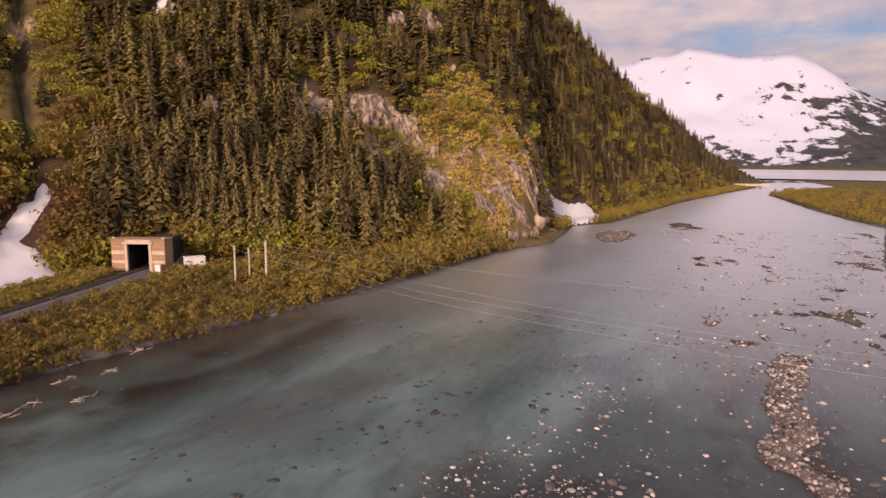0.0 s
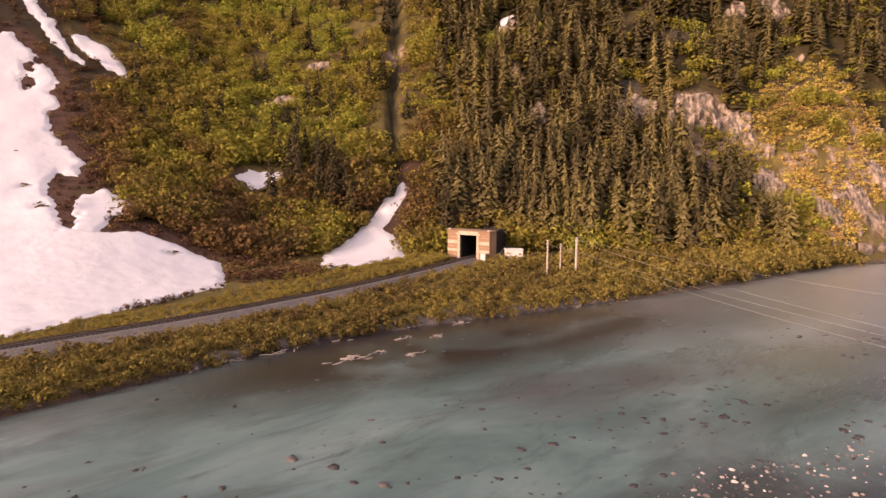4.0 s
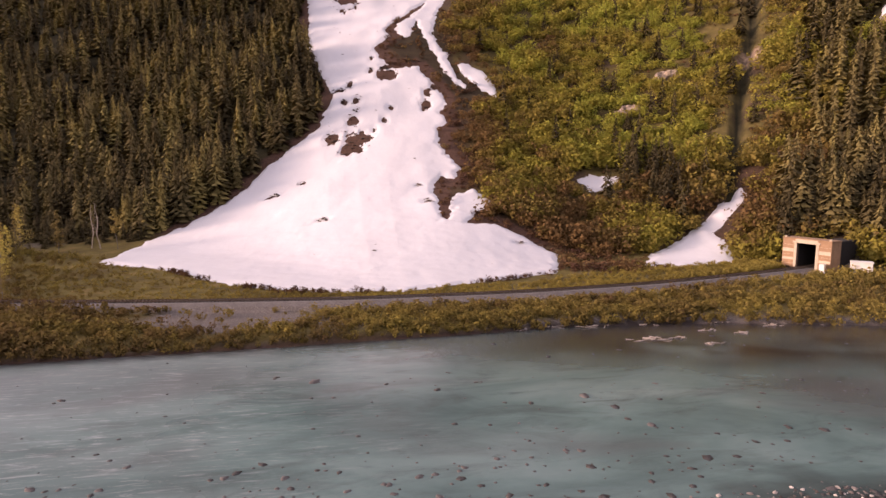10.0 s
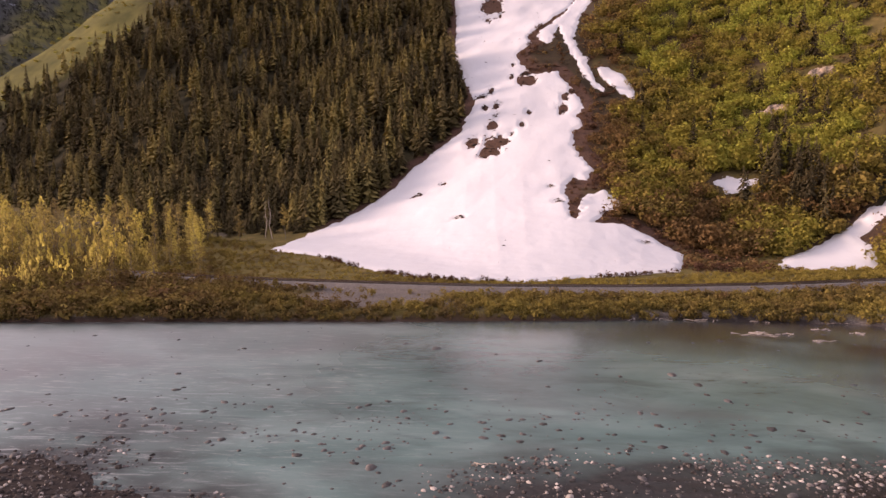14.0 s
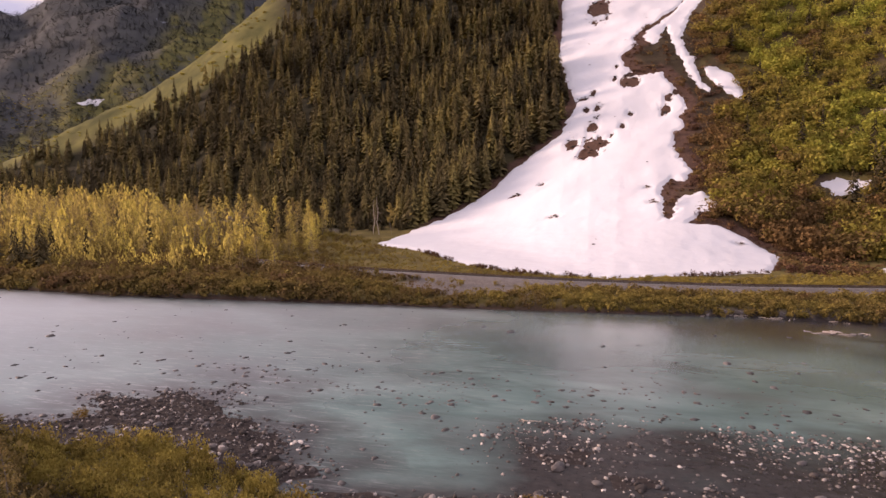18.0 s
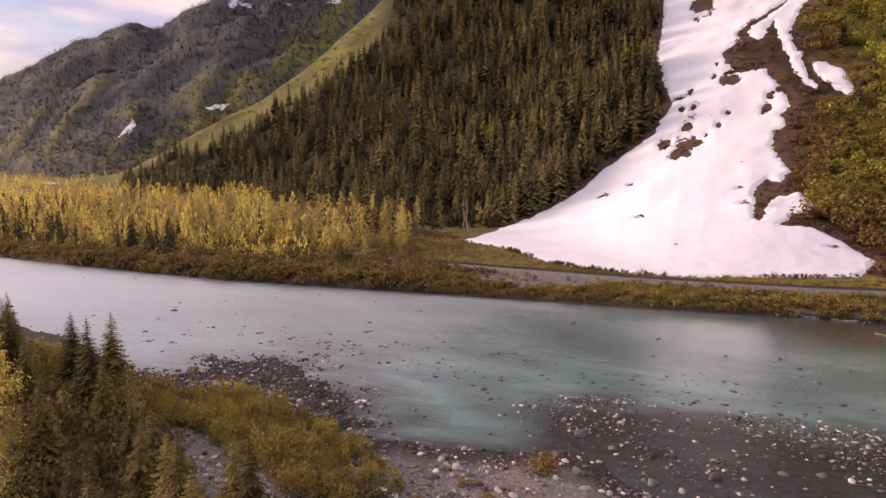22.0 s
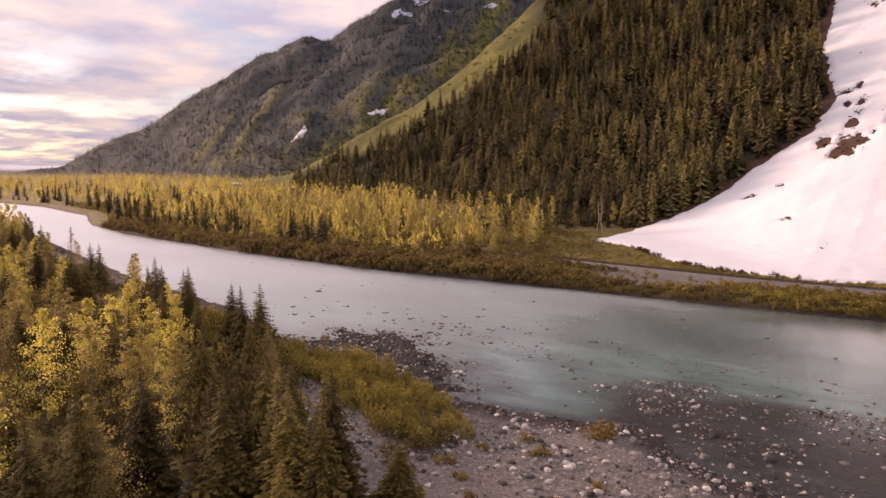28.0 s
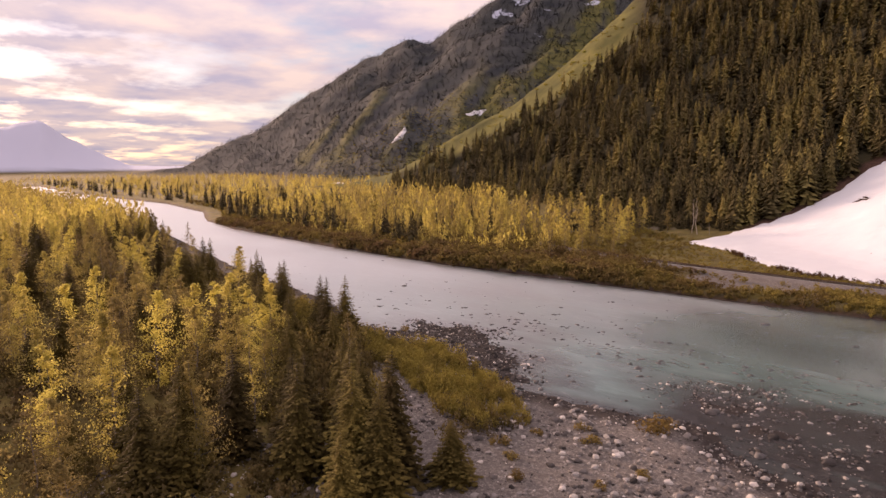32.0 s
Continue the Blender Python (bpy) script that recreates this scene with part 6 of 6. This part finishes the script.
def awash():
    """Dark stones that barely break the water."""
    rng = np.random.default_rng(18)
    bits = [as_arrays(stone_mesh(340 + k, 1, 0.4)) for k in range(5)]
    x = np.concatenate([rng.uniform(-110, 130, 4200), rng.uniform(60, 330, 1500), rng.uniform(-300, -60, 500)])
    y = np.concatenate([rng.uniform(30, 112, 4200), rng.uniform(-20, 90, 1500), rng.uniform(50, 115, 500)])
    z = height(x, y)
    d = np.exp(-np.abs(y - np.interp(x, (-110, -60, 0, 60, 130, 330), (62, 60, 58, 58, 45, 40))) / 17) * (0.25 + 2.4 * np.clip(fbm(x / 14, y / 7, 87, 3) + 0.15, 0, 1)) * np.interp(x, (-110, -45, -20), (0.2, 0.45, 1))
    ok = (z < -0.1) & (rng.uniform(0, 1, len(x)) < d + 0.014)
    x, y = x[ok], y[ok]
    s = (0.18 + 0.5 * rng.uniform(0, 1, len(x)) ** 3) * np.where(x > 90, 0.9, 1)
    p = np.stack([x, y, -0.14 * s + 0.05 * rng.uniform(-1, 1, len(x)) * s], -1)
    v, f, t = strew(bits, p, s, s * rng.uniform(0.8, 1.3, len(x)), rng.uniform(0, 6.28, len(x)), rng.uniform(0, 1, len(x)), rng)
    tagged(new("wet_stones", arrays("wet_stones", v, f, WETROCK, smooth=True)), "dark wet stones awash in the shallow river", "stones", kind="stuff")
    # litter on the snow
    x, y = rng.uniform(-70, 55, 900), rng.uniform(150, 430, 900)
    ok = (edge_distance(x, y, FAN) > 2) & (rng.uniform(0, 1, 900) < 0.02 + 0.8 * np.clip(fbm(x / 25, y / 12, 88, 3) - 0.05, 0, 1) + 0.25 * (y > 290))
    x, y = x[ok], y[ok]
    for hx, hy, hr, hl in FAN_HOLES:
        n = int(4 + 9 * hr)
        a, q = rng.uniform(0, 6.28, n), hr * (0.4 + 1.1 * rng.uniform(0, 1, n))
        x, y = np.concatenate([x, hx + q * np.cos(a)]), np.concatenate([y, hy + q * hl / hr * np.sin(a)])
    s = 0.12 + 0.6 * rng.uniform(0, 1, len(x)) ** 4
    v, f, t = strew(bits, np.stack([x, y, height(x, y) + 0.6], -1), s, s * 1.5, rng.uniform(0, 6.28, len(x)), rng.uniform(0, 1, len(x)), rng)
    tagged(new("snow_litter", arrays("snow_litter", v, f, LITTER)), "dark clods and branches scattered over the snow", "debris", kind="stuff")


LITTER = plain("dark_litter", (0.04, 0.028, 0.022), (0.12, 0.08, 0.06), 1.0, 0.95, 0.4, 0.03)
def cliff_material():
    n = Nodes("streaked_cliff")
    f = n.noise(0.55, 8, 0.72, (1, 1, 0.35))
    c = n.ramp(f, (0.34, (0.03, 0.026, 0.023)), (0.46, (0.17, 0.135, 0.105)), (0.6, (0.4, 0.315, 0.23)), (0.76, (0.58, 0.475, 0.35)))
    c = n.mix(n.ramp(n.noise(0.18, 4), (0.5, (0, 0, 0)), (0.68, (0.6, 0.6, 0.6))), c, (0.1, 0.085, 0.04))
    return n.done(c, 0.9, n.bump(f, 1.0, 0.5), spec=0.2)


CLIFF = cliff_material()


def crags():
    """Angular outcrops in the mountainside."""
    rng = np.random.default_rng(19)
    for x, y, s in ((222, 96, 8), (227, 93, 7), (232, 90, 9), (239, 87, 8), (245, 85, 9), (251, 85, 8), (257, 86, 9), (264, 86, 8), (271, 87, 9), (279, 88, 8), (236, 93, 7), (248, 91, 7), (260, 91, 6), (229, 104, 5), (247, 97, 6), (268, 90, 5), (236, 101, 4), (278, 131, 7), (309, 104, 6), (286, 96, 5)) + tuple((rng.uniform(205, 285), 0, rng.uniform(1.2, 3.2)) for _ in range(46)):
        if y == 0:
            y = rng.uniform(-14, 22) + np.interp(x, (205, 285), (112, 96))
            if float(hill_rise(*bearing(x, y))[0]) < 0.6:
                continue
        bm = bmesh.new()
        bmesh.ops.create_icosphere(bm, subdivisions=3, radius=1)
        o = Vector(rng.uniform(0, 60, 3))
        for v in bm.verts:
            c = v.co * 1.3 + o
            k = 1 + 0.5 * noise.noise(c) + 0.35 * (abs(noise.noise(c * 2.3)) - 0.2) + 0.14 * noise.noise(c * 6)
            v.co = Vector((v.co.x * k * 0.9, v.co.y * k * 0.8, v.co.z * k * 1.5))
        for _ in range(22):
            way = Vector(rng.normal(0, 1, 3)).normalized()
            cut = rng.uniform(0.45, 0.8)
            for v in bm.verts:
                over = v.co.dot(way) - cut
                if over > 0:
                    v.co -= way * over * 0.92
        ob = tagged(part("rock_outcrop", bm, CLIFF), "tan weathered rock outcrop on the mountainside", "rock", "mountainside outcrops")
        q = s * rng.uniform(0.32, 0.52)
        ob.matrix_basis = pose(x, y, float(height(x, y)) - 0.25 * q, rng.uniform(-15, 15), rng.uniform(-15, 15), rng.uniform(0, 360)) @ Matrix.Scale(q, 4)


def cliffs():
    """Broken rock faces that stand out of the slope, cracked up and down."""
    rng = np.random.default_rng(27)
    for cx, cy, wide, tall in CLIFFS:
        n, m = int(wide * 3.2), int(tall * 3.2)
        u, w = np.meshgrid(np.linspace(-0.75, 0.75, n), np.linspace(-0.7, 0.7, m))
        far = math.hypot(cx - CX, cy - CY)
        ux, uy = (cx - CX) / far, (cy - CY) / far
        seed = int(rng.integers(100, 900))
        a, b = u * wide, w * tall
        warp = 3 * fbm(a / 6, b / 6, seed + 3, 2)
        crack = np.abs(fbm((a + warp) / 2.6, b / 9, seed, 3)) * 7
        step = np.floor(5 * fbm((a + warp) / 5, (b + warp) / 6, seed + 5, 3) + 0.5) / 5
        mask = 0.55 - np.hypot(u, w) ** 1.2 + 1.5 * fbm(a / 4.5, b / 5.5, seed + 7, 4)
        out = np.clip(mask * 7, -2.2, 1.6) + np.clip(mask * 4, 0, 1) * (2.6 * step + 0.7 * np.minimum(crack, 1.2))
        x, y = cx + a * uy + b * ux, cy - a * ux + b * uy
        z = height(x, y) + 0.62 * out
        x, y = x - 0.78 * out * ux, y - 0.78 * out * uy
        i = np.arange(n * m).reshape(m, n)
        f = np.stack([i[:-1, :-1], i[:-1, 1:], i[1:, 1:], i[1:, :-1]], -1).reshape(-1, 4)
        f = f[(mask.ravel()[f] > -0.3).any(1)]
        used, back = np.unique(f, return_inverse=True)
        v = np.stack([x, y, z], -1).reshape(-1, 3)[used] - (cx, cy, float(height(cx, cy)))
        ob = tagged(new("cliff_face", arrays("cliff_face", v, back.reshape(-1, 4), CLIFF)), "grey-tan broken cliff face among mountainside spruces", "rock", "mountainside cliffs")
        ob.location = (cx, cy, float(height(cx, cy)))


def lake_bridge():
    """Road gallery and low bridge at the river's mouth."""
    gal = tagged(new("road_portal"), "pale concrete road tunnel portal at the cliff's end", "tunnel portal", kind="structure")
    for s in (-1, 1):
        part("pier", box(bmesh.new(), (3.0, 18, 9), (s * 5.5, 0, 4.5), 0.2), CONCRETE, gal)
    part("lintel", box(bmesh.new(), (14, 18, 4), (0, 0, 11), 0.3), CONCRETE, gal)
    # solid slab; the darkness of the tunnel behind is put into its colour
    part("bore", box(bmesh.new(), (8, 1, 9), (0, 8, 4.5)), DARK, gal)
    gal.matrix_basis = pose(872, -5, 2.5, 0, 0, 70)
    br = tagged(new("road_bridge"), "low concrete road bridge over the river's mouth", "bridge", kind="structure")
    part("deck", box(bmesh.new(), (10, 52, 1.6), (0, -26, 4.0), 0.1), CONCRETE, br)
    for s in (-1, 1):
        part("parapet", box(bmesh.new(), (0.5, 52, 1.2), (s * 4.7, -26, 5.3), 0.05), CONCRETE, br)
    for k in range(3):
        part("pier", box(bmesh.new(), (8, 1.5, 6), (0, -10 - 17 * k, 0.6), 0.1), CONCRETE, br)
    br.matrix_basis = pose(866, -14, 0, 0, 0, 8)


def lone_trees():
    rng = np.random.default_rng(23)
    random.seed(23)
    green = tree("poplar", *poplar_meshes(150, 15, 2.6, 1000, 0.3, 0.1, 26), POPLAR, "green-yellow poplar at the edge of the snow", "tree", "snow edge trees")
    gold = tree("poplar", *poplar_meshes(151, 15, 3.4, 800, 0.3, 0.4, 26), POPLAR, "leafing golden poplar at the edge of the snow", "tree", "snow edge trees")
    dead = tagged(new("dead_tree"), "bare grey tree at the edge of the snow", "tree", "snow edge trees")
    part("trunk", arrays("trunk", *poplar_meshes(152, 17, 2.4, 60, 0.2, 0.35, 34)[0], DRIFT, smooth=True), parent=dead)
    dead.scale = (1.7, 1.7, 1.0)
    for ob, x, y in ((green, -98, 226), (gold, -82, 232), (dead, -88, 233)):
        ob.location = (x, y, float(height(x, y)) - 0.1)
    other = copy_thing(dead, pose(-91, 236, float(height(-91, 236)), 0, 0, 120))
    other.scale = (1.5, 1.5, 0.95)


DRIFT = plain("bleached_driftwood", (0.33, 0.28, 0.23), (0.58, 0.51, 0.43), 2.0, 0.9, 0.5, 0.02)


def driftwood():
    rng = np.random.default_rng(13)
    for x, y, s in ((56, 103, 1.0), (45, 108, 1.5), (50, 107, 1.2), (66, 109, 1.0), (40, 118, 1.3), (75, 113, 0.8), (60, 112, 0.9), (-7, 50, 0.7)) + tuple((q, np.interp(q, (20, 38, 68, 90, 122), (117.5, 119, 117, 111, 104)) + rng.uniform(-1.2, 0.6), rng.uniform(0.22, 0.75)) for q in np.sort(rng.uniform(24, 124, 19))):
        pieces = []
        for k in range(9):
            a, l = rng.normal(-0.12, 0.75), rng.uniform(0.6, 2.2) * s
            p = np.array([rng.normal(0, 1.2 * s), rng.normal(0, 0.3 * s), rng.uniform(0.0, 0.25)])
            d = np.array([math.cos(a), math.sin(a), rng.uniform(-0.05, 0.2)]) * l
            pieces.append(tube([p - d / 2, p + (0, 0, 0.03 * l * rng.uniform(-1, 1)), p + d / 2], (0.085 * s, 0.07 * s, 0.03 * s), 6))
        ob = tagged(new("driftwood"), "bleached tangle of driftwood stranded near the bank", "driftwood", "stranded driftwood")
        for piece in pieces:
            part("log", arrays("log", *piece, DRIFT, smooth=True), parent=ob)
        ob.location = (x, y, max(float(height(x, y)), -0.05) + 0.05)


railway()
portal()
poles()
stones()
driftwood()
awash()
crags()
cliffs()
lake_bridge()
lone_trees()
